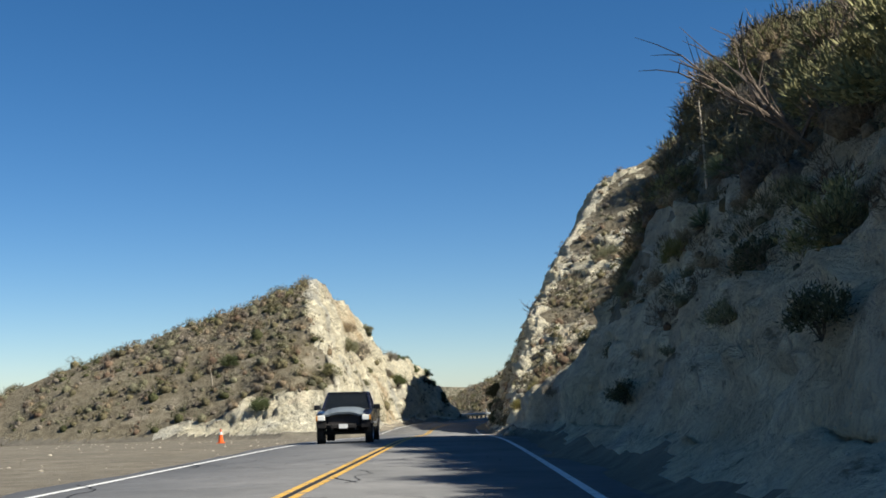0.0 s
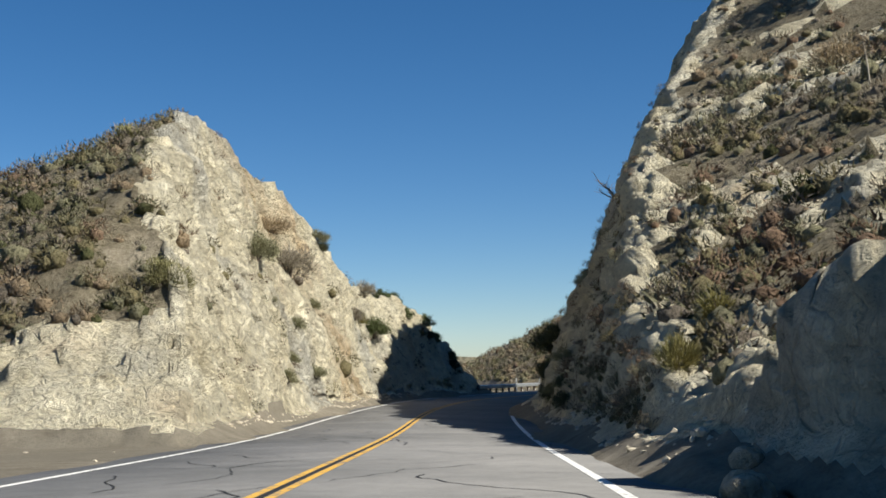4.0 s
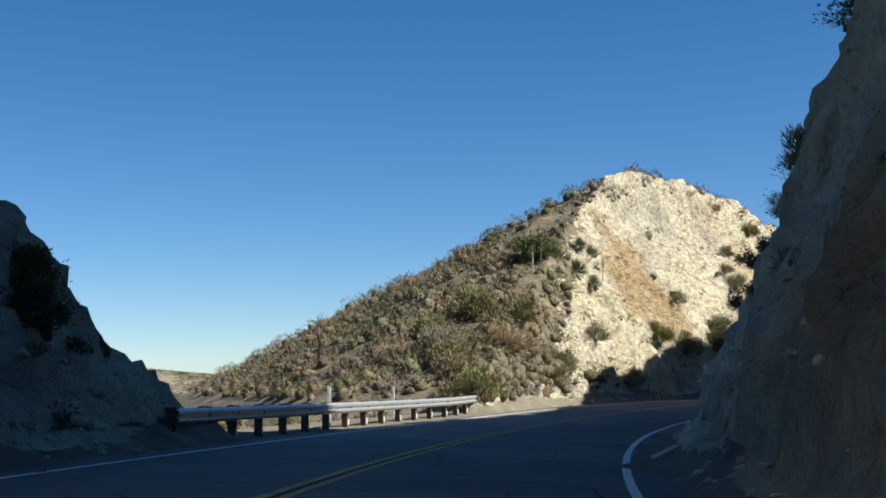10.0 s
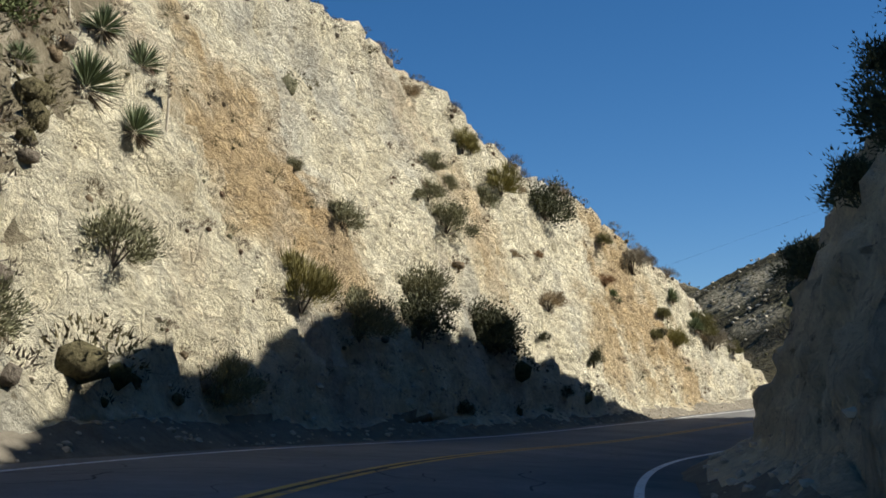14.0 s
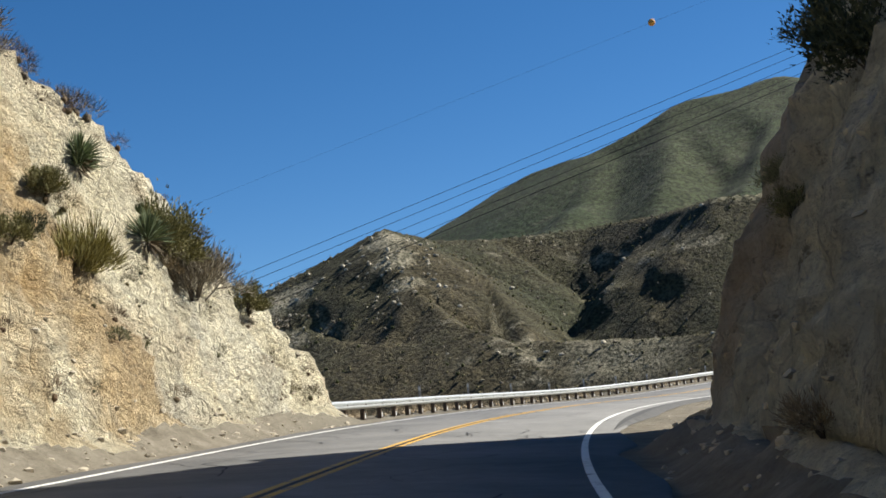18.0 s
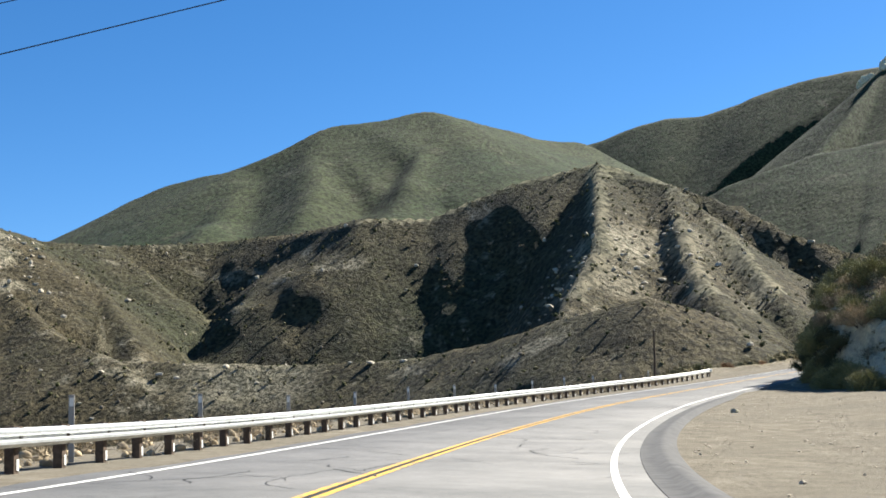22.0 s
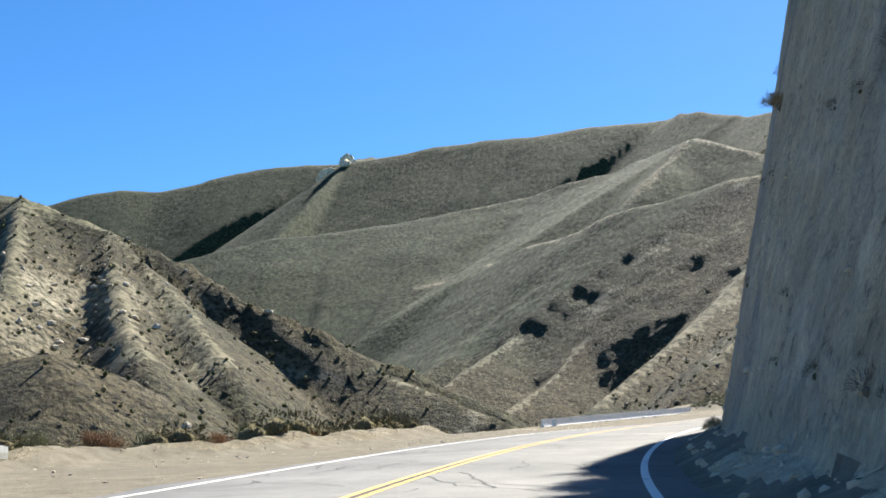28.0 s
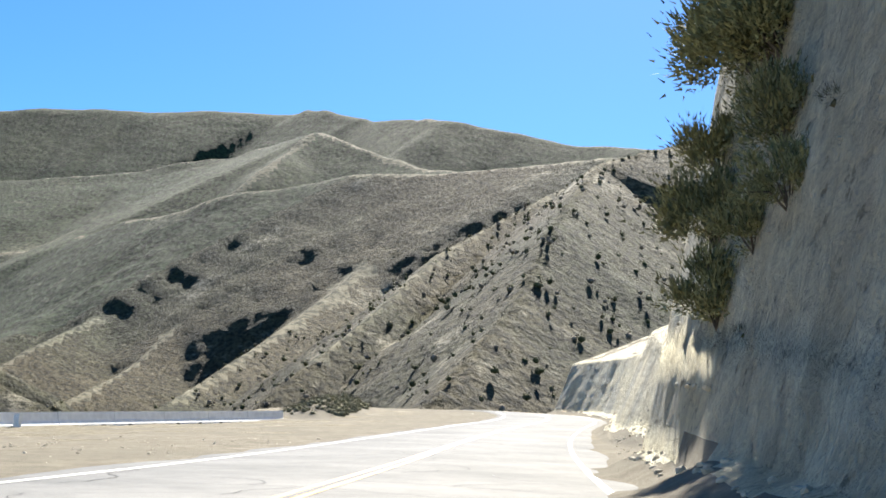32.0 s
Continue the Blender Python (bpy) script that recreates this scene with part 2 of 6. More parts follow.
def make_range(name, dry, green, bare, bush, relief, scars):
    """Brush-covered mountainside far off."""
    m = Mat(name, 1.0)
    a, b, c = m.noise(0.006, 8, 0.6), m.noise(0.03, 8, 0.65), m.noise(bush, 4, 0.6)
    base = m.mix(m.ramp(a, [(0.42, (0, 0, 0)), (0.58, (1, 1, 1))]), dry, green)
    base = m.mix(m.ramp(b, [(0.58, (0, 0, 0)), (0.66, (0.8, 0.8, 0.8))]), base, bare)
    base = m.mix(m.ramp(m.noise(bush * 0.3, 8, 0.75), [(0.60, (0, 0, 0)), (0.68, (0.7, 0.7, 0.7))]), base, bare)
    base = m.mix(m.ramp(m.math('ADD', m.slope(), m.math('MULTIPLY', m.math('SUBTRACT', m.noise(0.05, 6, 0.7), 0.5), 0.7)), [(0.46, (0.28, 0.28, 0.28)), (0.62, (0, 0, 0))]), base, bare)
    for place, reach, amount in scars:
        base = m.mix(m.math('MULTIPLY', m.near(place, reach, b), amount), base, [v * 1.35 for v in bare])
    spots = m.ramp(c, [(0.41, (0.2, 0.22, 0.16)), (0.54, (1.15, 1.15, 1.15))])
    base = m.mix(0.8, base, m.ramp(m.noise(bush * 0.25, 5, 0.7), [(0.36, (0.6, 0.62, 0.56)), (0.62, (1.15, 1.13, 1.1))]), 'MULTIPLY')
    m.color(m.mix(0.8, base, spots, 'MULTIPLY'))
    m.bump(m.math('ADD', m.math('SUBTRACT', 1.0, c), m.math('MULTIPLY', m.noise(bush * 0.16, 8, 0.7), 3.0)), relief, 3.0)
    return m.m


EARTH, DIRT, ASPHALT, SOIL = make_earth(), make_dirt(), make_asphalt(), make_soil()
WHITE_PAINT = make_paint("white_line_paint", (0.72, 0.71, 0.66), 0.36)
YELLOW_PAINT = make_paint("yellow_line_paint", (0.62, 0.36, 0.06), 0.40)
RANGE_NEAR = make_range("brown_chaparral", (0.066, 0.054, 0.028), (0.039, 0.042, 0.019), (0.24, 0.214, 0.156), 0.5, 0.65, [((-75, 835, 4), 55, 0.7), ((0, 840, 0), 45, 0.6), ((450, 790, 62), 22, 0.8), ((470, 782, 78), 18, 0.8), ((440, 752, 46), 18, 0.6), ((514, 752, 104), 17, 0.9), ((500, 732, 90), 15, 0.8), ((487, 712, 74), 12, 0.6), ((578, 478, 78), 24, 0.6), ((600, 462, 84), 30, 0.5), ((545, 465, 60), 26, 0.45), ((447, 835, 76), 16, 0.6), ((470, 570, 20), 34, 0.45)])
RANGE_FAR = make_range("green_chaparral", (0.036, 0.046, 0.018), (0.023, 0.038, 0.014), (0.065, 0.066, 0.038), 0.28, 0.35, [((2030, 624, 508), 40, 0.8), ((1160, 1023, 318), 18, 0.7), ((1100, 303, 200), 34, 0.8), ((1319, 413, 208), 44, 0.8), ((1045, 215, 214), 22, 0.5)])
RANGE_CREST = make_range("dry_grass_spine", (0.15, 0.132, 0.085), (0.10, 0.098, 0.055), (0.2, 0.185, 0.13), 0.3, 0.4, [])


# ---- numeric noise ----
def hash3(ix, iy, iz, seed):
    n = (ix * 374761393 + iy * 668265263 + iz * 2147483647 + seed * 974634777) & 0xFFFFFFFF
    n = ((n ^ (n >> 13)) * 1274126177) & 0xFFFFFFFF
    n = ((n ^ (n >> 16)) * 2246822519) & 0xFFFFFFFF
    return ((n ^ (n >> 15)) & 0xFFFFFF) / float(0xFFFFFF)


def vnoise(p, seed=0):
    """Smooth noise from -1 to 1 at rows of x, y, z."""
    i = np.floor(p).astype(np.int64)
    f = p - i
    f = f * f * (3 - 2 * f)
    out = 0
    for dx in (0, 1):
        wx = f[..., 0] if dx else 1 - f[..., 0]
        for dy in (0, 1):
            wy = f[..., 1] if dy else 1 - f[..., 1]
            for dz in (0, 1):
                wz = f[..., 2] if dz else 1 - f[..., 2]
                out = out + wx * wy * wz * hash3(i[..., 0] + dx, i[..., 1] + dy, i[..., 2] + dz, seed)
    return out * 2 - 1


def fbm(p, octaves=4, gain=0.5, seed=0, ridged=False):
    total, amp, out = 0, 1.0, 0
    for k in range(octaves):
        n = vnoise(p * 2.03 ** k + 17.3 * k, seed + k)
        out = out + amp * ((1 - 2 * np.abs(n)) if ridged else n)
        total += amp
        amp *= gain
    return out / total


# ---- the road's line ----
LINE = [(-2.8, -60.0, 1.1), (-2.5, -27.0, 0.6), (-2.2, 0.0, 0.2), (-1.9, 24.4, -0.18), (-1.7, 48.8, -0.60), (-1.6, 73.2, -1.28), (-1.5, 97.6, -1.97),
        (-1.1, 122.0, -2.21), (0.9, 146.3, -2.47), (6.1, 170.1, -2.77), (14.3, 193.1, -2.95), (26.0, 214.5, -2.85), (41.5, 233.2, -2.92),
        (58.8, 250.5, -2.45), (77.7, 265.9, -1.62), (98.1, 279.0, -0.96), (120.0, 289.8, -0.41), (142.9, 298.4, 0.55), (166.4, 304.6, 1.85),
        (190.5, 308.3, 3.26), (214.9, 309.3, 4.96), (239.2, 307.4, 6.96), (263.2, 303.2, 8.94), (289.5, 296.3, 11.0), (315.0, 288.8, 13.3)]
LINE_ON = [(340.0, 280.3, 15.8), (364.0, 271.5, 18.3), (388.0, 265.5, 20.8), (414.0, 263.0, 23.2)]


def spline(points, step):
    p = np.array(points, float)
    q = np.vstack([2 * p[0] - p[1], p, 2 * p[-1] - p[-2]])
    out = []
    for k in range(1, len(q) - 2):
        a, b, c, d = q[k - 1:k + 3]
        t = np.linspace(0, 1, 60, endpoint=False)[:, None]
        out.append(0.5 * (2 * b + (c - a) * t + (2 * a - 5 * b + 4 * c - d) * t ** 2 + (3 * b - a - 3 * c + d) * t ** 3))
    out = np.vstack(out + [p[-1:]])
    s = np.r_[0, np.cumsum(np.linalg.norm(np.diff(out[:, :2], axis=0), axis=1))]
    grid = np.arange(0, s[-1], step)
    return grid, np.stack([np.interp(grid, s, out[:, k]) for k in range(3)], 1)


ST, CEN = spline(LINE + LINE_ON, 0.5)
# stations count from the start of the drive
S0 = ST[np.argmin(np.hypot(CEN[:, 0] + 2.3, CEN[:, 1]))]
ST = ST - S0
_w = np.hanning(61) / np.hanning(61).sum()
CEN = np.stack([np.convolve(np.pad(CEN[:, k], 30, mode="reflect", reflect_type="odd"), _w, "valid") for k in range(3)], 1)
_t = np.gradient(CEN[:, :2], axis=0)
_t /= np.linalg.norm(_t, axis=1)[:, None]
NRM = np.stack([_t[:, 1], -_t[:, 0]], 1)
S_MIN, S_MAX = ST[0], ST[-1]


def keyed(pairs):
    a = np.array(pairs, float)
    return lambda s: np.interp(s, a[:, 0], a[:, 1])


# how far the road leans into its curve
BANKED = keyed([(120, 0.0), (150, 0.035), (230, 0.035), (255, 0.055), (370, 0.055), (410, 0.03), (440, 0.0)])


def on_road(s, d, h=0.0):
    """World places at station s, d metres to the right of the centre line, h above the road."""
    s, d, h = np.broadcast_arrays(np.asarray(s, float), np.asarray(d, float), np.asarray(h, float))
    c = [np.interp(s, ST, CEN[:, k]) for k in range(3)]
    n = [np.interp(s, ST, NRM[:, k]) for k in range(2)]
    return np.stack([c[0] + d * n[0], c[1] + d * n[1], c[2] + h - BANKED(s) * np.clip(d, -9, 9)], -1)


def heading(s):
    n = [np.interp(s, ST, NRM[:, k]) for k in range(2)]
    return math.atan2(-n[1], n[0])


# right bank: foot of the cut, top of the cut, steepness
R_FOOT = keyed([(-60, 5.2), (40, 5.2), (58, 7.0), (70, 7.6), (76, 5.3), (100, 4.9), (150, 4.9), (175, 5.2), (200, 5.3), (240, 5.5), (262, 5.7), (277, 5.8), (285, 6.6), (289, 7.6), (294, 14), (308, 22), (385, 24), (402, 15), (414, 7.2), (421, 5.7), (440, 5.3), (470, 5.4), (495, 5.2), (505, 5.0), (517, 4.9), (521, 6.0), (528, 7.5), (540, 6.8), (550, 5.8), (560, 5.4), (620, 6)])
R_TOP = keyed([(-60, 6.5), (0, 7.5), (20, 8), (32, 9.2), (42, 11.8), (52, 13.5), (60, 13.2), (66.5, 10.0), (69, 7.4), (71.5, 3.6), (76, 1.2), (82, 1.0), (92, 2.8), (100, 4.8), (105, 6.6), (112, 9.4), (120, 11.6), (129, 13), (135, 16.2), (141, 21.3), (147, 26.4), (154, 25.2), (162, 26), (175, 20.5), (185, 15.8), (197, 14), (207, 14), (216, 16.5), (226, 20.5)]
              + [(238, 24), (246, 27), (262, 28), (272, 25), (279, 21), (285, 15), (289, 8), (293, 3.5), (300, 2), (385, 2.0), (403, 3), (414, 4.4), (422, 5.8), (432, 7.6), (440, 9.2), (450, 11), (458, 13.5), (466, 18), (490, 18), (505, 15), (512, 12.5), (517, 10.5), (519.5, 6), (522, 3), (530, 2), (540, 3), (550, 4.5), (560, 5.5), (620, 6)])
R_STEEP = keyed([(-60, 1.3), (25, 1.4), (42, 2.0), (60, 2.3), (80, 2.1), (100, 2.3), (124, 2.2), (135, 2.3), (146, 2.25), (156, 2.7), (165, 2.7), (175, 2.3), (200, 2.1), (240, 2.2), (275, 2.3), (287, 2.1), (294, 0.6), (390, 0.6), (410, 1.5), (421, 2.6), (434, 3.6), (450, 4.2), (470, 4.9), (495, 5.1), (517, 5.3), (520, 3.0), (545, 2.5), (620, 2.5)])
# left bank: natural ground of the two hills, and how wide the level strip is elsewhere
L_HILL1 = keyed([(88, -2), (92, 0), (97, 1.8), (103, 6.7), (110, 10.8), (117, 13.4), (125, 13.8), (131, 13.1), (137, 12.3), (140, 11.2), (142.5, 9.2), (147, 7.5), (153, 7.1), (159, 6.9), (163, 6.1), (167, 5.1), (170, 3.9), (172, 2.2), (175, 0.4), (185, -7)])
L_HILL2 = keyed([(192, -8), (198, -2), (203, 0.7), (210, 3.3), (220, 7.5), (230, 12.3), (239, 15.6), (254, 15.8), (260, 14.2), (264, 13.2), (268, 12.8), (273, 11.8), (279, 10.2), (285, 8.5), (289, 6.7), (294.5, 3.8), (299.5, 0.6), (303, -1.8), (315, -12)])
L_FLAT = keyed([(-60, 45), (80, 42), (100, 20), (160, 7.5), (205, 7.2), (300, 8.2), (425, 8.6), (440, 11), (452, 15), (458, 14.5), (464, 12.5), (475, 11.5), (486, 12), (494, 18), (502, 30), (515, 34), (590, 34), (615, 28), (650, 20), (700, 9)])
L_FOOT = keyed([(-60, 5.0), (100, 5.0), (160, 5.0), (200, 5.6), (214, 5.2), (290, 5.5), (300, 6.0), (700, 6)])


R_WILD = keyed([(60, 0.42), (76, 0.48), (135, 0.48), (150, 0.42)])


def wander(s, seed, wave=0.12):
    q = np.stack([s * wave, np.full(s.shape, 0.37), np.full(s.shape, 0.71)], -1)
    return fbm(q, 3, 0.55, seed)


def apron(s, d, foot, seed):
    """Loose fill that lies against the foot of a cut."""
    reach = 0.9 + 0.7 * wander(s, seed, 0.2)
    return np.clip((d - (foot - reach)) * 0.5, 0, 0.55 + 0.5 * wander(s, seed + 4, 0.15))


def right_bank(s, d):
    foot = R_FOOT(s) + np.where(s > 430, 0.05, 0.35) * wander(s, 61)
    cut = np.maximum(R_STEEP(s) * np.maximum(d - foot, 0), apron(s, d, foot, 71))
    top = R_TOP(s)
    over = np.maximum(d - foot - top / R_STEEP(s), 0)
    wild = top + np.minimum(over, 30) * R_WILD(s) - np.maximum(over - 45, 0) * 0.1
    return np.minimum(cut, wild), cut


def left_bank(s, d):
    """d counts to the left."""
    foot = L_FOOT(s) + 0.3 * wander(s, 81)
    one = L_HILL1(s) - 0.34 * np.maximum(d - 10, 0)
    two = L_HILL2(s) - 0.37 * np.maximum(d - 13, 0)
    lip = (0.5 + 0.35 * wander(s, 87, 0.35)) * np.clip((s - 440) / 8, 0, 1) * np.clip((500 - s) / 12, 0, 1)
    flat = np.where(d < L_FLAT(s), 0.0, -0.6 * (d - L_FLAT(s))) + lip * np.exp(-((d - L_FLAT(s) + 1.2) / (0.9 + 0.3 * wander(s, 88, 0.3))) ** 2)
    lot = np.clip((s - 505) / 25, 0, 1)
    flat = flat - 0.026 * np.clip(d - 5, 0, 40) * lot
    # the scrubby berm past the barrier
    flat = flat + (1.1 + 0.6 * wander(s, 89, 0.25)) * np.clip((s - 592) / 6, 0, 1) * np.exp(-((d - 19.5) / 2.6) ** 2)
    wild = np.maximum(np.maximum(one, two), np.maximum(flat, -26))
    cut = np.maximum(2.35 * np.maximum(d - foot, 0), np.where(wild > 0.3, apron(s, d, foot, 91), 0))
    return np.minimum(cut, wild), cut


def grid_mesh(name, pts, mat, smooth=True):
    """A sheet from an array of places (rows, columns, 3)."""
    a, b = pts.shape[:2]
    idx = np.arange(a * b).reshape(a, b)
    quads = np.stack([idx[:-1, :-1], idx[1:, :-1], idx[1:, 1:], idx[:-1, 1:]], -1).reshape(-1, 4)
    me = bpy.data.meshes.new(name)
    me.from_pydata(pts.reshape(-1, 3).tolist(), [], quads.tolist())
    me.polygons.foreach_set("use_smooth", [smooth] * len(me.polygons))
    me.materials.append(mat)
    me.update()
    return new(name, me)


def blocks(p, seed):
    """Rock blocks: a random step for each cell, and how near its edge is."""
    i = np.floor(p).astype(np.int64)
    best = np.full(p.shape[:-1], 9.0)
    second = np.full(p.shape[:-1], 9.0)
    step = np.zeros(p.shape[:-1])
    for dx in (-1, 0, 1):
        for dy in (-1, 0, 1):
            for dz in (-1, 0, 1):
                c = i + np.array([dx, dy, dz])
                o = np.stack([hash3(c[..., 0], c[..., 1], c[..., 2], seed + k) for k in (1, 2, 3)], -1)
                dist = np.sqrt((((c + o) - p) ** 2).sum(-1))
                mine = hash3(c[..., 0], c[..., 1], c[..., 2], seed + 4)
                near = dist < best
                second = np.where(near, best, np.minimum(second, dist))
                step = np.where(near, mine, step)
                best = np.where(near, dist, best)
    return step * 2 - 1, np.clip((second - best) / 0.25, 0, 1)


def rough_up(p, amount, mask, rock):
    """Push a sheet of places along its normals by rock-like noise."""
    du, dv = np.gradient(p, axis=0), np.gradient(p, axis=1)
    n = np.cross(du, dv)
    n /= np.linalg.norm(n, axis=-1, keepdims=True) + 1e-9
    n *= np.sign(n[..., 2:3] + 1e-9)
    w = p + 0.35 * np.stack([fbm(p * 0.9 + k * 7.7, 2, 0.5, 60 + k) for k in range(3)], -1)
    big = fbm(p * np.array([0.16, 0.16, 0.10]), 3, 0.55, 3)
    ribs = fbm(p * np.array([0.5, 0.5, 0.20]), 3, 0.55, 11, ridged=True)
    chips = fbm(p * np.array([1.5, 1.5, 1.7]), 3, 0.65, 23, ridged=True)
    s0, e0 = blocks(w * np.array([0.28, 0.28, 0.22]), 300)
    s1, e1 = blocks(w * np.array([0.75, 0.75, 0.55]), 100)
    s2, e2 = blocks(w * np.array([1.7, 1.7, 1.4]), 200)
    jag = 0.18 * s0 + 0.08 * e0 + 0.13 * s1 + 0.10 * e1 + 0.09 * s2 + 0.09 * e2 - 0.22
    return p + n * ((0.75 * big + 0.5 * ribs * np.clip(rock * 2 - 0.75, 0, 1) + 0.28 * chips * np.clip(rock * 2 - 0.3, 0, 1)) * amount * mask + jag * np.clip(mask, 0, 1) * rock)[..., None]


def grown_over(s, h):
    """The brushy end of the second hill."""
    return (s > 196) & (s < 214.5 + 1.15 * h)


BANK_S = np.r_[np.arange(S_MIN + 1, -5, 1.2), np.arange(-5, 60, 0.5), np.arange(60, 300, 0.3), np.arange(300, 405, 1.0), np.arange(405, 525, 0.3), np.arange(525, S_MAX - 1, 1.0)]
BANK_D = np.r_[3.4, 4.2, np.arange(4.7, 5.4, 0.14), np.arange(5.4, 9.0, 0.09), np.arange(9.0, 13, 0.15), np.arange(13, 19, 0.28), np.arange(19, 34, 0.8), np.arange(34, 75, 3.5)]


def build_bank(name, side, label):
    ss, dd = np.meshgrid(BANK_S, BANK_D, indexing="ij")
    h, cut = right_bank(ss, dd) if side > 0 else left_bank(ss, dd)
    p = on_road(ss, side * dd, h - 0.05)
    mask = np.clip((dd - 4.5) / 0.8, 0, 1) * np.clip(np.abs(h) / 1.6, 0.04, 1)
    torn = vnoise(p * 0.5, 78) + 0.6 * vnoise(p * 1.3, 79)
    patch = fbm(p * 0.16, 3, 0.5, 83)
    wild = cut > h + np.maximum(1.1 + 1.5 * torn + 2.0 * patch, 0.5)
    if side < 0:
        wild |= grown_over(ss, h + 1.5 * torn) & (h > 0.9 + 0.5 * torn)
        wild &= ~((ss > 88) & (ss < 122) & (h < 4.6 - 0.25 * (dd - 5) + 1.3 * torn))
    else:
        wild &= (patch + 0.25 * torn > np.where((ss > 84) & (ss < 142), -0.06, 0.12)) | (ss < 66) | ((ss > 400) & (ss < 458))
        wild |= (ss > 8) & (ss < 66) & (h > 5.0 + 2.5 * torn + 4.0 * patch)
    calm = np.where(ss > 430, 0.16, 1.0) if side > 0 else 1.0
    p = rough_up(p, 0.75, mask * calm, np.where(wild, 0.35, 1.0) * (calm if side < 0 else np.where(ss > 430, 0.12, 1.0)))
    if side > 0:
        pits = 0.11 * fbm(p * 0.45, 4, 0.6, 95) - 0.12 * np.clip(vnoise(p * 1.7, 97) - 0.25, 0, 1)
        p = p + (np.array(on_road(ss, -30.0 + 0 * dd, 0 * dd)) - p) / 40.0 * (pits * np.clip((ss - 432) / 10, 0, 1) * np.clip(h / 1.5, 0, 1))[..., None]
    flip = p[::-1] if side > 0 else p
    ob = grid_mesh(name, flip, EARTH)
    ob.data.materials.append(DIRT)
    ob.data.materials.append(SOIL)
    low = (np.abs(h) < 0.32 + 0.3 * vnoise(p * 0.3, 77)) & (dd < 48)
    kind = np.where(low, 1, np.where(wild, 2, 0))
    kind = kind[::-1] if side > 0 else kind
    ob.data.polygons.foreach_set("material_index", kind[:-1, :-1].astype(np.int32).ravel())
    ob.data.polygons.foreach_set("use_smooth", np.ones(kind[:-1, :-1].size, bool))
    return tagged(ob, label, "hillside", kind="structure"), p


bank_right, P_RIGHT = build_bank("cut_bank_right", 1, "pale rocky road cut with sparse brush")
bank_left, P_LEFT = build_bank("cut_bank_left", -1, "sunlit pale rock cut and brushy hillside")

# road slab with its lines
s_r = np.arange(S_MIN + 1, S_MAX - 1, 1.0)
edge_r = 4.5 + 0.25 * vnoise(np.stack([s_r * 0.3, s_r * 0, s_r * 0], -1), 5)
edge_l = 4.35 + 0.2 * vnoise(np.stack([s_r * 0.4, s_r * 0, s_r * 0], -1), 9)
cols = [on_road(s_r, -edge_l - 0.05, -0.06), on_road(s_r, -edge_l, 0.0), on_road(s_r, s_r * 0, 0.05), on_road(s_r, edge_r, 0.0), on_road(s_r, edge_r + 0.05, -0.06)]
road = tagged(grid_mesh("road", np.stack(cols, 1)[::-1], ASPHALT), "worn grey two-lane asphalt road with cracks", "road", kind="structure")


def crown(d):
    return 0.05 * (1 - np.abs(d) / 4.4) + 0.005


def stripe(name, d, width, mat, label):
    s = np.arange(S_MIN + 2, S_MAX - 2, 1.0)
    p = np.stack([on_road(s, d - width / 2, crown(d)), on_road(s, d + width / 2, crown(d))], 1)
    return tagged(grid_mesh(name, p[::-1], mat), label, "road marking", kind="structure")


stripe("edge_line_right", 3.75, 0.13, WHITE_PAINT, "solid white painted road edge line")
stripe("edge_line_left", -3.75, 0.13, WHITE_PAINT, "solid white painted road edge line")
stripe("centre_line_right", 0.11, 0.11, YELLOW_PAINT, "solid yellow painted centre line")
stripe("centre_line_left", -0.11, 0.11, YELLOW_PAINT, "solid yellow painted centre line")

# ---- far ground: one sheet of ridges ----
RIDGES = []


def ridge(points, fall_l, fall_r, cut=0.5):
    """A crest through points, its fall to the left and right of its run, and how deep gullies cut its flanks."""
    RIDGES.append((points, fall_l, fall_r, cut))


# the rocky hill over the canyon, and its spurs
ridge([(415, 850, 79), (438, 845, 81), (453, 823, 70), (468, 812, 80), (495, 792, 95), (524, 767, 113), (565, 771, 109), (603, 760, 110)], 0.7, 0.6, 0.4)
ridge([(524, 767, 113), (490, 718, 77), (465, 659, 49), (456, 618, 36)], 0.55, 0.62, 0.4)
ridge([(565, 771, 109), (533, 703, 78), (490, 640, 46)], 0.6, 0.8)
ridge([(468, 812, 80), (455, 760, 59), (441, 707, 45), (447, 662, 39)], 0.6, 0.6, 0.4)
# the shaded wall of the bowl and its rock ribs
ridge([(603, 760, 110), (648, 724, 113), (647, 677, 111), (625, 620, 110), (643, 592, 109), (661, 557, 124), (679, 519, 132), (672, 481, 115)], 0.5, 0.9, 0.35)
ridge([(679, 519, 132), (568, 474, 76), (488, 456, 39)], 0.74, 0.95, 0.4)
ridge([(672, 481, 115), (580, 443, 69), (507, 409, 41)], 0.7, 0.9, 0.4)
ridge([(672, 481, 115), (623, 439, 80), (542, 397, 43)], 0.66, 0.76, 0.4)
ridge([(672, 481, 115), (678, 445, 95), (672, 413, 76), (655, 385, 60), (630, 350, 45)], 0.5, 0.6, 0.6)
# the old bench and the knoll in front
ridge([(461, 648, 39), (468, 604, 34), (478, 551, 30), (480, 504, 30), (469, 472, 32), (463, 443, 37), (462, 416, 41), (475, 402, 36), (498, 386, 25)], 0.22, 0.66, 0.1)
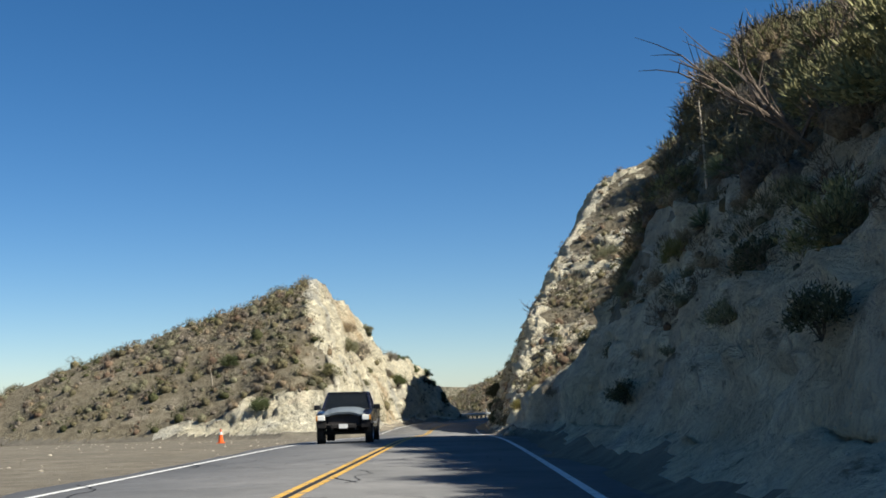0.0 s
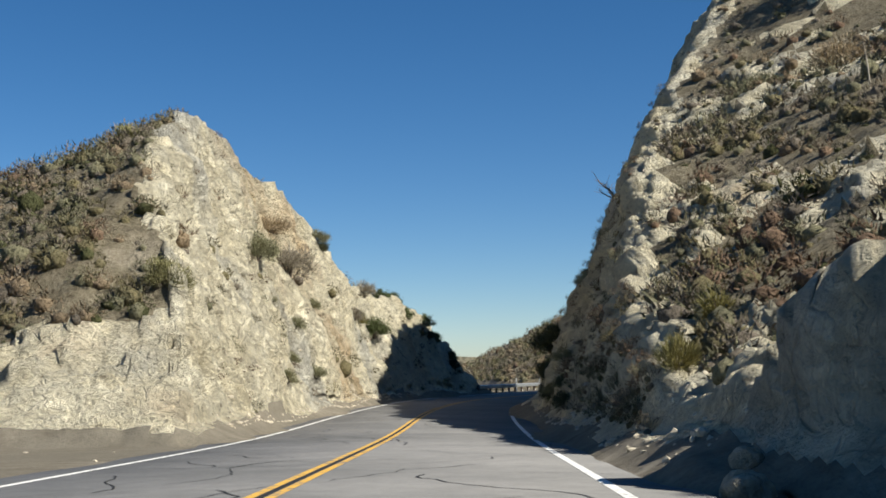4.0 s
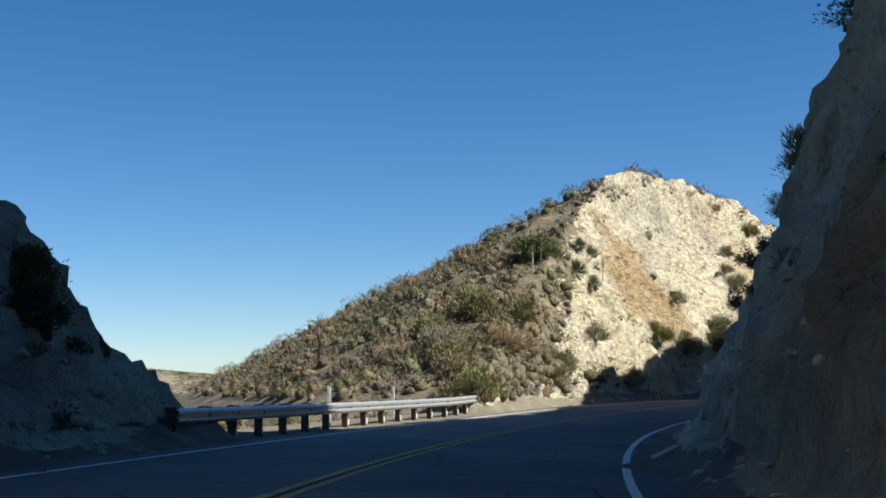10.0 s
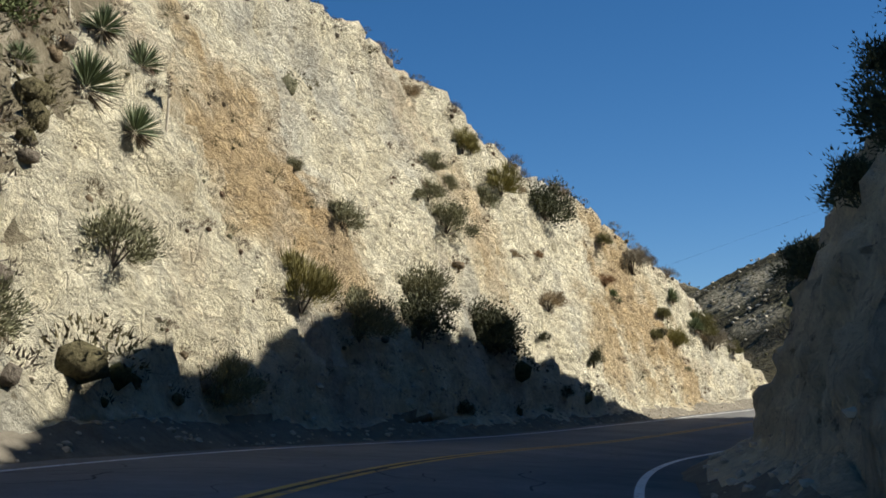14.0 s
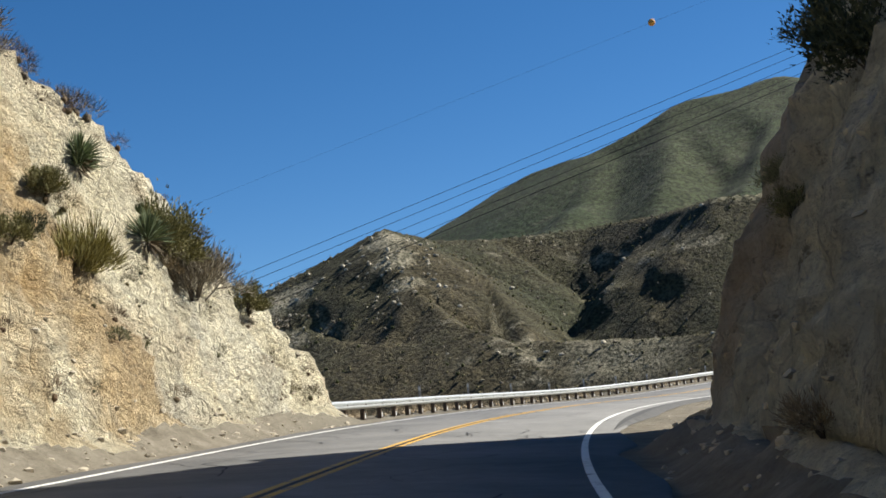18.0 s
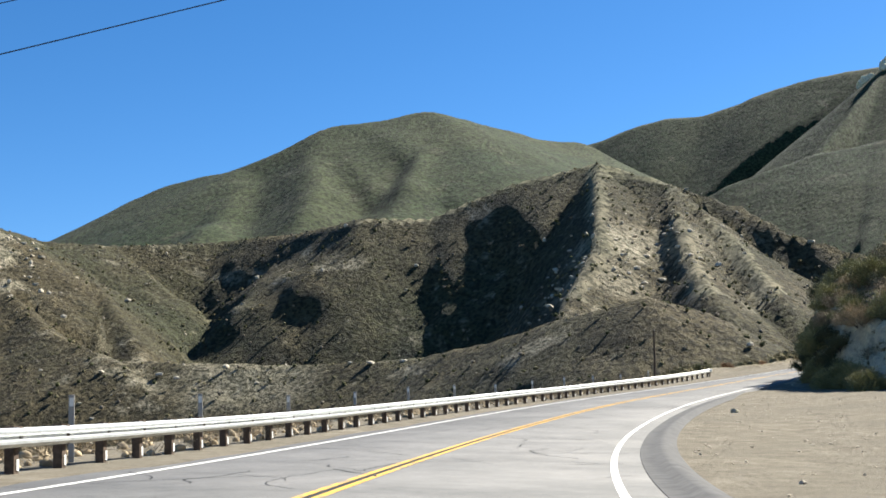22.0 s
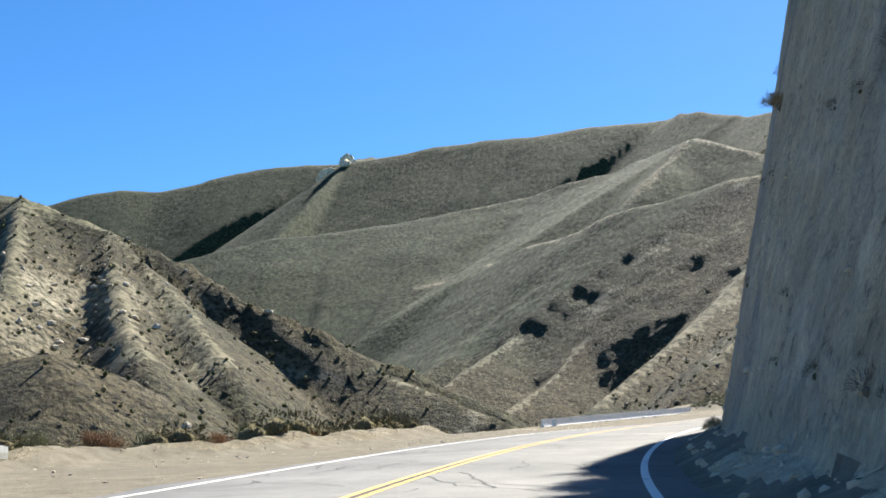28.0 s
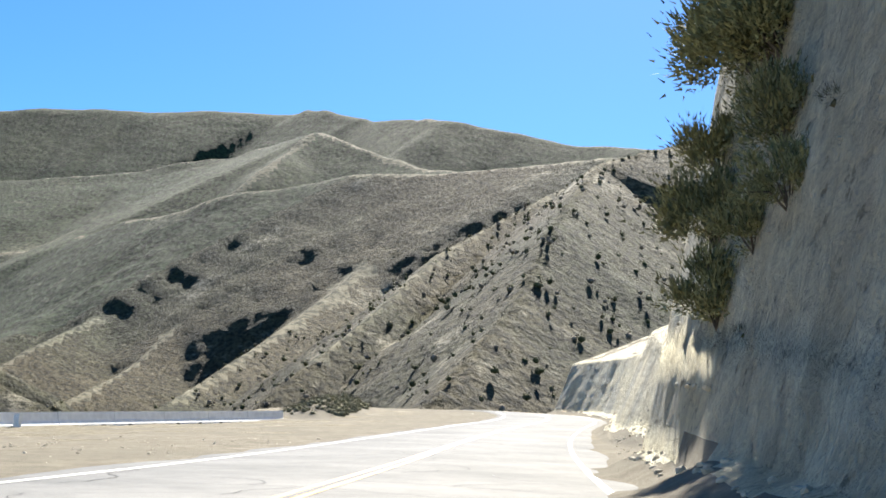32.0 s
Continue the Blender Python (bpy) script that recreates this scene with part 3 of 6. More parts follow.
# the green mountain
ridge([(1135, 1341, 246), (1110, 1174, 274), (1110, 1069, 282), (1165, 1023, 319), (1202, 998, 332), (1257, 942, 344), (1323, 924, 342), (1397, 887, 332), (1466, 857, 331)], 0.56, 0.54, 0.15)
ridge([(1257, 942, 344), (1080, 860, 240), (900, 790, 150)], 0.5, 0.54, 0.1)
ridge([(1165, 1023, 319), (1010, 920, 225), (850, 830, 140)], 0.5, 0.55, 0.1)
ridge([(1110, 1069, 282), (960, 980, 200), (800, 900, 140)], 0.5, 0.55, 0.1)
ridge([(1323, 924, 342), (1150, 790, 240), (980, 690, 150)], 0.5, 0.55, 0.1)
# the long range beyond, its lit shoulder and its spurs
ridge([(2175, 1192, 509), (2213, 1037, 545), (2225, 969, 544), (2246, 814, 578), (2255, 665, 585), (2100, 600, 545), (2010, 618, 518), (1992, 429, 536), (1970, 372, 531)], 0.6, 0.77, 0.3)
ridge([(1970, 372, 531), (1915, 158, 533), (1877, 158, 524), (1684, 101, 456), (1489, 55, 403), (1476, -2, 396), (1403, -74, 364), (1200, -200, 330)], 0.6, 0.77, 0.3)
ridge([(1354, 194, 337), (1459, 250, 340), (1510, 340, 330), (1533, 446, 316), (1538, 552, 306), (1521, 630, 295), (1497, 715, 270)], 0.6, 0.15, 0.4)
ridge([(1070, 60, 232), (1189, 104, 268), (1278, 146, 298), (1354, 194, 337)], 0.6, 0.55, 0.15)
ridge([(1354, 194, 337), (1258, 241, 275), (1180, 280, 215)], 0.5, 0.5, 0.15)
ridge([(900, 70, 205), (995, 151, 213), (1045, 215, 218), (1069, 261, 211), (1100, 303, 202), (1209, 359, 206), (1315, 413, 210), (1348, 471, 200), (1340, 518, 176)], 0.77, 0.4, 0.3)
ridge([(1130, 283, 193), (1040, 315, 145), (959, 343, 108), (887, 370, 78), (820, 400, 50)], 0.42, 0.77, 0.2)
ridge([(1086, 221, 199), (979, 269, 133), (880, 316, 79), (800, 350, 45)], 0.42, 0.77, 0.2)
ridge([(1024, 143, 207), (951, 190, 157), (837, 245, 100), (740, 288, 58), (680, 310, 38)], 0.42, 0.77, 0.2)
ridge([(1209, 359, 206), (1130, 395, 150), (1060, 430, 100), (1000, 460, 70)], 0.42, 0.77, 0.2)
ridge([(1315, 413, 210), (1220, 470, 150), (1120, 510, 100)], 0.42, 0.77, 0.2)
ridge([(840, 60, 190), (740, 160, 139), (697, 194, 114), (662, 221, 94), (606, 250, 64), (559, 280, 36)], 0.66, 0.78, 0.15)
ridge([(700, 110, 155), (653, 173, 125), (570, 211, 84), (524, 232, 56), (479, 257, 32)], 0.66, 0.78, 0.15)
# a far rise
ridge([(-300, 900, -10), (-110, 858, 13), (-71, 855, 10), (-36, 858, 6), (0, 862, 3.5), (30, 868, 2.5), (80, 890, -6)], 0.3, 0.3, 0.2)


def far_height(x, y):
    """Ridge tents: height, distance from the crest, the place along it, and the depth of its gullies."""
    z = np.full(x.shape, -40.0)
    away = np.full(x.shape, 500.0)
    along = np.zeros(x.shape)
    carve = np.zeros(x.shape)
    for n, (pts, fall_l, fall_r, cut) in enumerate(RIDGES):
        run = 1000.0 * n
        dist = np.full(x.shape, 1e9)
        top, side, over, place = np.zeros(x.shape), np.zeros(x.shape, bool), np.zeros(x.shape), np.zeros(x.shape)
        for (ax, ay, az), (bx, by, bz) in zip(pts[:-1], pts[1:]):
            ux, uy = bx - ax, by - ay
            length = math.hypot(ux, uy)
            raw = ((x - ax) * ux + (y - ay) * uy) / (length * length)
            t = np.clip(raw, 0, 1)
            ox, oy = x - ax - t * ux, y - ay - t * uy
            mine = np.hypot(ox, oy)
            # past the ends of a crest the ground falls away ahead of it
            ahead = np.zeros(x.shape)
            if (ax, ay) == pts[0][:2]:
                ahead = np.maximum(ahead, -raw * length)
            if (bx, by) == pts[-1][:2]:
                ahead = np.maximum(ahead, (raw - 1) * length)
            near = mine < dist
            dist = np.where(near, mine, dist)
            top = np.where(near, az + t * (bz - az), top)
            side = np.where(near, ux * oy - uy * ox > 0, side)
            over = np.where(near, ahead, over)
            place = np.where(near, run + t * length, place)
            run += length
        across = np.sqrt(np.maximum(dist * dist - over * over, 0))
        h = top - np.where(side, fall_l, fall_r) * across - max(min(fall_l, fall_r), 0.5) * over
        won = h > z
        away = np.where(won, dist, away)
        along = np.where(won, place + np.where(side, 0, 517.0), along)
        carve = np.where(won, cut, carve)
        z = np.maximum(z, h)
    return z, away, along, carve


def build_far():
    gx = np.r_[-2500, np.linspace(-1200, 200, 60), np.linspace(205, 900, 210), np.linspace(907, 1700, 150), np.linspace(1710, 2400, 60), 3200, 4500]
    gy = np.r_[-2500, np.linspace(-1200, -100, 60), np.linspace(-94, 900, 290), np.linspace(908, 1500, 80), np.linspace(1520, 2200, 30), 3200, 4500]
    x, y = np.meshgrid(gx, gy, indexing="ij")
    q = np.stack([x, y, x * 0], -1)
    z, away, along, carve = far_height(x, y)
    far_off = np.clip((x + 0.35 * y - 850) / 300, 0, 1)
    k = np.clip((away - 6) / 60, 0, 1) * (0.75 - 0.6 * far_off)
    wx, wy = 26 * fbm(q * 0.014, 4, 0.55, 31), 26 * fbm(q * 0.014 + 9.1, 4, 0.55, 33)
    z, away, along, carve = far_height(x + wx * k, y + wy * k)
    rel = np.clip((z + 35) / 50, 0, 1)
    # gullies run straight down from the crests
    wide = 30.0 + 75.0 * far_off
    g = np.stack([along / wide + 0.25 * fbm(q * 0.02, 2, 0.5, 45), away * 0.002, away * 0], -1)
    vees = fbm(g, 3, 0.55, 41, ridged=True) * (1 - far_off) + (0.25 + 1.3 * fbm(g, 2, 0.35, 43)) * far_off
    z = z + rel * carve * np.minimum(away * 0.18, 8 + 10 * far_off) * (vees - 0.25)
    crest = np.clip(away / 35, 0.12, 1)
    z = z + rel * crest * (2.6 - 2.0 * far_off) * fbm(q * 0.014, 5, 0.5, 47)
    z = z + rel * np.clip(away / 25, 0.25, 1) * (1 - far_off) * (1.4 * fbm(q * 0.05, 3, 0.6, 53, ridged=True) + 2.4 * fbm(q * 0.021 + 3.3, 4, 0.55, 59))
    # knobs along the far crests
    z = z + rel * far_off * np.exp(-away / 22) * 7.0 * fbm(q * 0.022, 3, 0.6, 67)
    for _ in range(2):
        pad = np.pad(z, 1, mode="edge")
        soft = (4 * z + 2 * (pad[:-2, 1:-1] + pad[2:, 1:-1] + pad[1:-1, :-2] + pad[1:-1, 2:]) + pad[:-2, :-2] + pad[2:, 2:] + pad[:-2, 2:] + pad[2:, :-2]) / 16
        z = z + (soft - z) * far_off
    # stay under the corridor of the road
    near = np.full(x.shape, 1e9)
    base = np.zeros(x.shape)
    side = np.zeros(x.shape)
    at_s = np.zeros(x.shape)
    for k in range(0, len(ST), 12):
        dd = np.hypot(x - CEN[k, 0], y - CEN[k, 1])
        closer = dd < near
        base = np.where(closer, CEN[k, 2], base)
        side = np.where(closer, (x - CEN[k, 0]) * NRM[k, 0] + (y - CEN[k, 1]) * NRM[k, 1], side)
        at_s = np.where(closer, ST[k], at_s)
        near = np.minimum(near, dd)
    t = np.clip((near - 58) / 30, 0, 1)
    past_end = at_s > ST[-1] - 14
    z = np.where((near < 88) & ~past_end, np.minimum(z, base - 30 + t * 60), np.where(past_end & (near < 60), np.minimum(z, base - 8 + 0.3 * near), z))
    # the hill inside the curve goes on behind the cut
    inner = base + right_bank(at_s, near)[0] - 1.5 - 3.0 * np.clip((72 - near) / 14, 0, 1)
    z = np.where((side > 0) & (near > 58) & (near < 330) & (at_s > S_MIN + 15) & (at_s < 470), np.maximum(z, inner), z)
    ob = grid_mesh("ground", np.stack([x, y, z], -1), RANGE_NEAR)
    ob.data.materials.append(RANGE_FAR)
    ob.data.materials.append(RANGE_CREST)
    # dry grass along the spines of the spurs
    spine = (away < 5.0 + 9.0 * fbm(q * 0.02, 3, 0.6, 61)) & (x > 460) & (x < 1560) & (y < 620) & (z > 45) & (x + y > 820)
    kind = np.where(spine, 2, np.where(x + 0.35 * y > 1100, 1, 0))
    ob.data.polygons.foreach_set("material_index", kind[:-1, :-1].astype(np.int32).ravel())
    return tagged(ob, "chaparral covered mountains and canyon floor", "mountains", kind="structure")


ground = build_far()


def outcrop(x, y, count, reach, seed):
    """A cluster of pale blocks standing out of a far crest."""
    co = np.empty(len(ground.data.vertices) * 3)
    ground.data.vertices.foreach_get("co", co)
    co = co.reshape(-1, 3)
    rng = random.Random(seed)
    root = tagged(new("rock_outcrop"), "pale weathered rock outcrop on a distant ridge crest", "rock outcrop")
    base = co[np.argmin((co[:, 0] - x) ** 2 + (co[:, 1] - y) ** 2)]
    root.matrix_basis = pose(*[float(v) for v in base])
    for k in range(count):
        dx, dy = rng.uniform(-0.4, 0.4) * reach, rng.uniform(-1, 1) * reach
        at = co[np.argmin((co[:, 0] - x - dx) ** 2 + (co[:, 1] - y - dy) ** 2)]
        bm = bmesh.new()
        bmesh.ops.create_icosphere(bm, subdivisions=3, radius=1.0)
        size = Vector((rng.uniform(5, 8), rng.uniform(6, 11), rng.uniform(6, 12)))
        for v in bm.verts:
            v.co *= 1 + 0.45 * noise.noise(v.co * 1.4 + Vector((k * 3.1, seed, 0))) + 0.2 * noise.noise(v.co * 4 + Vector((0, k, seed)))
            v.co = Vector((v.co.x * size.x, v.co.y * size.y, v.co.z * size.z)) + Vector((float(at[0] - base[0]), float(at[1] - base[1]), float(at[2] - base[2]) + 1.0))
        me = bpy.data.meshes.new("rock_block")
        bm.to_mesh(me)
        bm.free()
        me.materials.append(EARTH)
        new("rock_block", me).parent = root
    return root


outcrop(1996, 640, 7, 20, 5)


# ---- helpers for things ----
def part(name, bm, mat, parent, label=""):
    """One mesh object under a thing or a part."""
    me = bpy.data.meshes.new(name)
    bm.to_mesh(me)
    bm.free()
    me.materials.append(mat)
    ob = new(name, me)
    ob.parent = parent
    return tagged(ob, label) if label else ob


def shared(name, me, parent, m=None):
    ob = new(name, me)
    ob.parent = parent
    if m is not None:
        ob.matrix_basis = m
    return ob


def thing(name, label, category, m=None, group=""):
    ob = new(name)
    ob.empty_display_size = 0.2
    if m is not None:
        ob.matrix_basis = m
    return tagged(ob, label, category, group)


def box(bm, x0, x1, y0, y1, z0, z1, bevel=0.0, m=None):
    r = bmesh.ops.create_cube(bm, size=1.0)
    vs = r["verts"]
    bmesh.ops.scale(bm, vec=(x1 - x0, y1 - y0, z1 - z0), verts=vs)
    bmesh.ops.translate(bm, vec=((x0 + x1) / 2, (y0 + y1) / 2, (z0 + z1) / 2), verts=vs)
    if bevel:
        es = list({e for v in vs for e in v.link_edges})
        out = bmesh.ops.bevel(bm, geom=es, offset=bevel, segments=2, affect='EDGES', profile=0.5)
        vs = out["verts"]
    if m is not None:
        bmesh.ops.transform(bm, matrix=m, verts=list({v for v in vs if v.is_valid}))
    return bm


def tube(bm, pts, radii, sides=8, cap=True):
    """A tube through places."""
    rings = []
    for k, p in enumerate(pts):
        p = Vector(p)
        a = Vector(pts[max(k - 1, 0)])
        b = Vector(pts[min(k + 1, len(pts) - 1)])
        t = (b - a).normalized()
        u = t.orthogonal().normalized()
        v = t.cross(u)
        r = radii[k] if hasattr(radii, "__len__") else radii
        rings.append([bm.verts.new(p + r * (math.cos(2 * math.pi * i / sides) * u + math.sin(2 * math.pi * i / sides) * v)) for i in range(sides)])
    for r1, r2 in zip(rings[:-1], rings[1:]):
        best = min(range(sides), key=lambda o: sum((r1[i].co - r2[(i + o) % sides].co).length for i in (0, sides // 2)))
        for i in range(sides):
            bm.faces.new((r1[i], r1[(i + 1) % sides], r2[(i + 1 + best) % sides], r2[(i + best) % sides]))
    if cap:
        bm.faces.new(rings[0][::-1])
        bm.faces.new(rings[-1])
    return bm


def ngon_prism(bm, outline, y0, y1):
    """Extrudes an outline of (x, z) from y0 to y1."""
    a = [bm.verts.new((x, y0, z)) for x, z in outline]
    b = [bm.verts.new((x, y1, z)) for x, z in outline]
    bm.faces.new(a[::-1])
    bm.faces.new(b)
    n = len(a)
    for i in range(n):
        bm.faces.new((a[i], a[(i + 1) % n], b[(i + 1) % n], b[i]))
    bmesh.ops.recalc_face_normals(bm, faces=bm.faces)
    return bm


def road_pose(s, d, h=0.0, turn=0.0):
    """A pose on the road: y ahead along it, x to the right."""
    p = on_road(s, d, h)
    return pose(p[0], p[1], p[2], 0, 0, math.degrees(-heading(s)) + turn)


def galvanised():
    m = Mat("galvanised_steel", 0.42, 0.75)
    n = m.noise(5, 8, 0.7)
    m.color(m.ramp(n, [(0.3, (0.46, 0.48, 0.47)), (0.6, (0.62, 0.64, 0.63)), (0.8, (0.52, 0.53, 0.51))]))
    return m.m


GALV = galvanised()
POST_WOOD = plain("weathered_post_wood", (0.085, 0.062, 0.045), 0.9, var=0.4, scale=9)
WHITE_PLASTIC = plain("white_reflector_plastic", (0.72, 0.72, 0.68), 0.5, var=0.06)
GREY_PLASTIC = plain("grey_marker_plastic", (0.30, 0.29, 0.27), 0.7)
CONCRETE = plain("whitewashed_concrete", (0.74, 0.73, 0.69), 0.9, var=0.12, scale=2.0)
STEEL_DARK = plain("dark_cable", (0.03, 0.03, 0.035), 0.6)


# ---- guardrails ----
BEAM = [(-0.035, 0.0), (0.0, 0.03), (0.045, 0.055), (0.045, 0.10), (-0.03, 0.135), (-0.03, 0.175), (0.045, 0.21), (0.045, 0.255), (0.0, 0.28), (-0.035, 0.31)]


def guardrail(s0, s1, d_of, label, top=0.70):
    """W-beam lengths of 3.81 m on wooden posts every 1.905 m, along the left edge."""
    root = thing("guardrail", label, "guardrail", road_pose(s0, d_of(s0)))
    inv = root.matrix_basis.inverted()
    post_me = bpy.data.meshes.new("post")
    bm = box(bmesh.new(), -0.27, -0.10, -0.09, 0.09, -0.5, top + 0.03, 0.012)
    bm.to_mesh(post_me)
    bm.free()
    post_me.materials.append(POST_WOOD)
    block_me = bpy.data.meshes.new("spacer_block")
    bm = box(bmesh.new(), -0.10, -0.02, -0.07, 0.07, top - 0.31, top + 0.02, 0.008)
    bm.to_mesh(block_me)
    bm.free()
    block_me.materials.append(POST_WOOD)
    tag_me = bpy.data.meshes.new("reflector_tab")
    bm = box(bmesh.new(), -0.095, -0.085, -0.02, 0.06, 0.02, 0.20)
    bm.to_mesh(tag_me)
    bm.free()
    tag_me.materials.append(WHITE_PLASTIC)
    n = int((s1 - s0) / 1.905)
    for k in range(n + 1):
        s = s0 + k * 1.905
        m = inv @ road_pose(s, d_of(s), 0.0, 1.2 * math.sin(k * 2.3))
        shared("post", post_me, root, m)
        shared("spacer_block", block_me, root, m)
        shared("reflector_tab", tag_me, root, m)
    bolt = bpy.data.meshes.new("bolt")
    bm = bmesh.new()
    bmesh.ops.create_cone(bm, cap_ends=True, segments=8, radius1=0.02, radius2=0.014, depth=0.02, matrix=pose(-0.02, 0, top - 0.155, 0, 90, 0))
    bm.to_mesh(bolt)
    bm.free()
    bolt.materials.append(GALV)
    for k in range(0, n, 2):
        a, b = s0 + k * 1.905 - 0.12, s0 + min(k + 2, n) * 1.905 + 0.12
        lift = 0.004 * (k // 2 % 2)
        bm = bmesh.new()
        rings = []
        for s in np.linspace(a, b, 7):
            m = inv @ road_pose(s, d_of(s))
            rings.append([[bm.verts.new(m @ Vector((x + lift + off, 0, top - 0.31 + z))) for x, z in BEAM] for off in (0.0, -0.006)])
        for r1, r2 in zip(rings[:-1], rings[1:]):
            for q in (0, 1):
                for i in range(len(BEAM) - 1):
                    f = (r1[q][i], r2[q][i], r2[q][i + 1], r1[q][i + 1])
                    bm.faces.new(f if q == 0 else f[::-1])
        for r in (rings[0], rings[-1]):
            for i in range(len(BEAM) - 1):
                bm.faces.new((r[0][i], r[1][i], r[1][i + 1], r[0][i + 1]))
        bmesh.ops.recalc_face_normals(bm, faces=bm.faces)
        beam = part("beam", bm, GALV, root)
        shared("bolt", bolt, beam, inv @ road_pose(s0 + k * 1.905, d_of(s0 + k * 1.905)))
    return root


def terminal(s, d, turn, label):
    """The flared end shoe of a guardrail."""
    root = thing("guardrail_terminal", label, "guardrail end", road_pose(s, d, 0, turn))
    bm = ngon_prism(bmesh.new(), [(-0.05, 0.40), (0.06, 0.42), (0.075, 0.55), (0.06, 0.69), (-0.05, 0.71), (-0.06, 0.55)], -0.30, 0.32)
    part("end_shoe", bm, GALV, root)
    part("post", box(bmesh.new(), -0.28, -0.08, -0.1, 0.1, -0.5, 0.70, 0.012), POST_WOOD, root)
    return root


RAIL1_D = keyed([(150, -5.3), (172, -5.0), (198, -5.1), (205, -5.9)])
RAIL2_D = keyed([(292, -7.0), (305, -6.0), (330, -5.6), (400, -5.8), (430, -7.2), (447, -9.6)])
guardrail(172.5, 204.5, RAIL1_D, "dull galvanised steel guardrail on dark wooden posts")
guardrail(294, 446.5, RAIL2_D, "sunlit galvanised steel guardrail on dark wooden posts")
terminal(205.0, -6.0, 4, "dull steel end shoe of the guardrail")
terminal(447.2, -9.7, 6, "bright steel end shoe of the guardrail")


def marker_post(s, d, h0, tall, mat, label, lean=0.0):
    root = thing("marker_post", label, "marker post", road_pose(s, d, h0, 7) @ pose(0, 0, 0, lean, lean * 0.6, 0), group="roadside marker posts")
    part("stake", box(bmesh.new(), -0.055, 0.055, -0.012, 0.012, -0.5, tall, 0.006), mat, root)
    part("reflector", box(bmesh.new(), -0.04, 0.04, -0.02, -0.013, tall - 0.22, tall - 0.06, 0.002), WHITE_PLASTIC, root, "white reflector plate")
    return root


for k in range(16):
    s = 313 + k * 7.62
    marker_post(s, float(RAIL2_D(s)) - 0.75, -0.02, 1.22 + 0.06 * math.sin(k * 1.7), GREY_PLASTIC, "grey plastic marker post standing behind the guardrail", 1.5 * math.sin(k * 2.1))
for s, d in ((186.0, -5.8), (193.0, -5.9), (206.5, -7.0)):
    marker_post(s, d, 0.0, 1.15, WHITE_PLASTIC, "white plastic marker post beside the guardrail", 1.0)
marker_post(302.5, -7.6, -0.1, 1.3, GREY_PLASTIC, "weathered grey stake at the end of the cut", 3.0)
marker_post(303.4, -7.8, -0.1, 1.35, GREY_PLASTIC, "weathered grey stake at the end of the cut", -2.0)
marker_post(297.5, -8.1, 0.2, 1.2, GREY_PLASTIC, "weathered grey stake at the end of the cut", 2.0)
marker_post(301.0, 9.5, 0.0, 0.9, GREY_PLASTIC, "short grey stake in dry grass on the turnout", 2.0)


# ---- concrete barrier ----
def barrier_segment(x, y, z, yaw, pitch, length=6.0):
    root = thing("concrete_barrier", "whitewashed concrete road barrier segment on dirt", "barrier", pose(x, y, z, pitch, 0, yaw), group="concrete barriers")
    prof = [(-0.30, -0.35), (-0.30, 0.06), (-0.22, 0.12), (-0.12, 0.32), (-0.075, 0.81), (0.075, 0.81), (0.12, 0.32), (0.22, 0.12), (0.30, 0.06), (0.30, -0.35)]
    part("body", ngon_prism(bmesh.new(), prof, -length / 2, length / 2 - 0.03), CONCRETE, root)
    for o in (-length / 4, length / 4):
        part("drain_slot", box(bmesh.new(), -0.304, 0.304, o - 0.22, o + 0.22, -0.05, 0.045), STEEL_DARK, root, "dark drain slot")
    return root


bar_a, bar_b = Vector((340.2, 310.3, 14.25)), Vector((369.0, 292.0, 17.5))
bar_u = (bar_b - bar_a).normalized()
bar_yaw = math.degrees(math.atan2(-bar_u.x, bar_u.y))
for k in range(6):
    c = bar_a + bar_u * (2.85 + 5.72 * k)
    barrier_segment(c.x, c.y, c.z, bar_yaw, math.degrees(math.asin(bar_u.z)), 5.7)
for k in range(3):
    c = bar_a + Vector((-1.0 + 0.52 * k, -1.5 + 0.12 * k, -0.12))
    root = thing("barrier_end", "tapered white end block of the barrier on dirt", "barrier", pose(c.x, c.y, c.z, 0, 0, 32), group="barrier end blocks")
    bm = ngon_prism(bmesh.new(), [(-0.13, -0.3), (-0.13, 0.12), (-0.21, 0.84), (0.21, 0.84), (0.13, 0.12), (0.13, -0.3)], -0.10, 0.10)
    part("block", bm, CONCRETE, root)


# ---- overhead cables ----
def cable(a, b, sag, r, label):
    root = thing("overhead_cable", label, "cable", None, "overhead cables")
    a, b = Vector(a), Vector(b)
    at = lambda t: a.lerp(b, t) - Vector((0, 0, sag * 4 * t * (1 - t)))
    part("wire", tube(bmesh.new(), [at(k / 40) for k in range(41)], r, 5), STEEL_DARK, root)
    return root


CABLE_UP = Vector((0.77, -0.55, 0.333))
for base, r in (((185.4, 300.0, 38.0), 0.035), ((191.0, 284.2, 43.6), 0.022), ((191.0, 284.2, 42.6), 0.022), ((184.8, 274.0, 44.2), 0.022), ((184.8, 274.0, 43.4), 0.022)):
    p = Vector(base)
    cable(p - CABLE_UP * 230, p + CABLE_UP * 60, 0.6, r, "thin dark power cable strung high across the canyon")
root = thing("marker_ball", "orange aerial marker ball on a wire high above the road", "marker ball", pose(130.5, 295.7, 28.1))
bm = bmesh.new()
bmesh.ops.create_uvsphere(bm, u_segments=20, v_segments=12, radius=0.28)
part("shell", bm, plain("orange_marker", (0.55, 0.27, 0.06), 0.6), root)
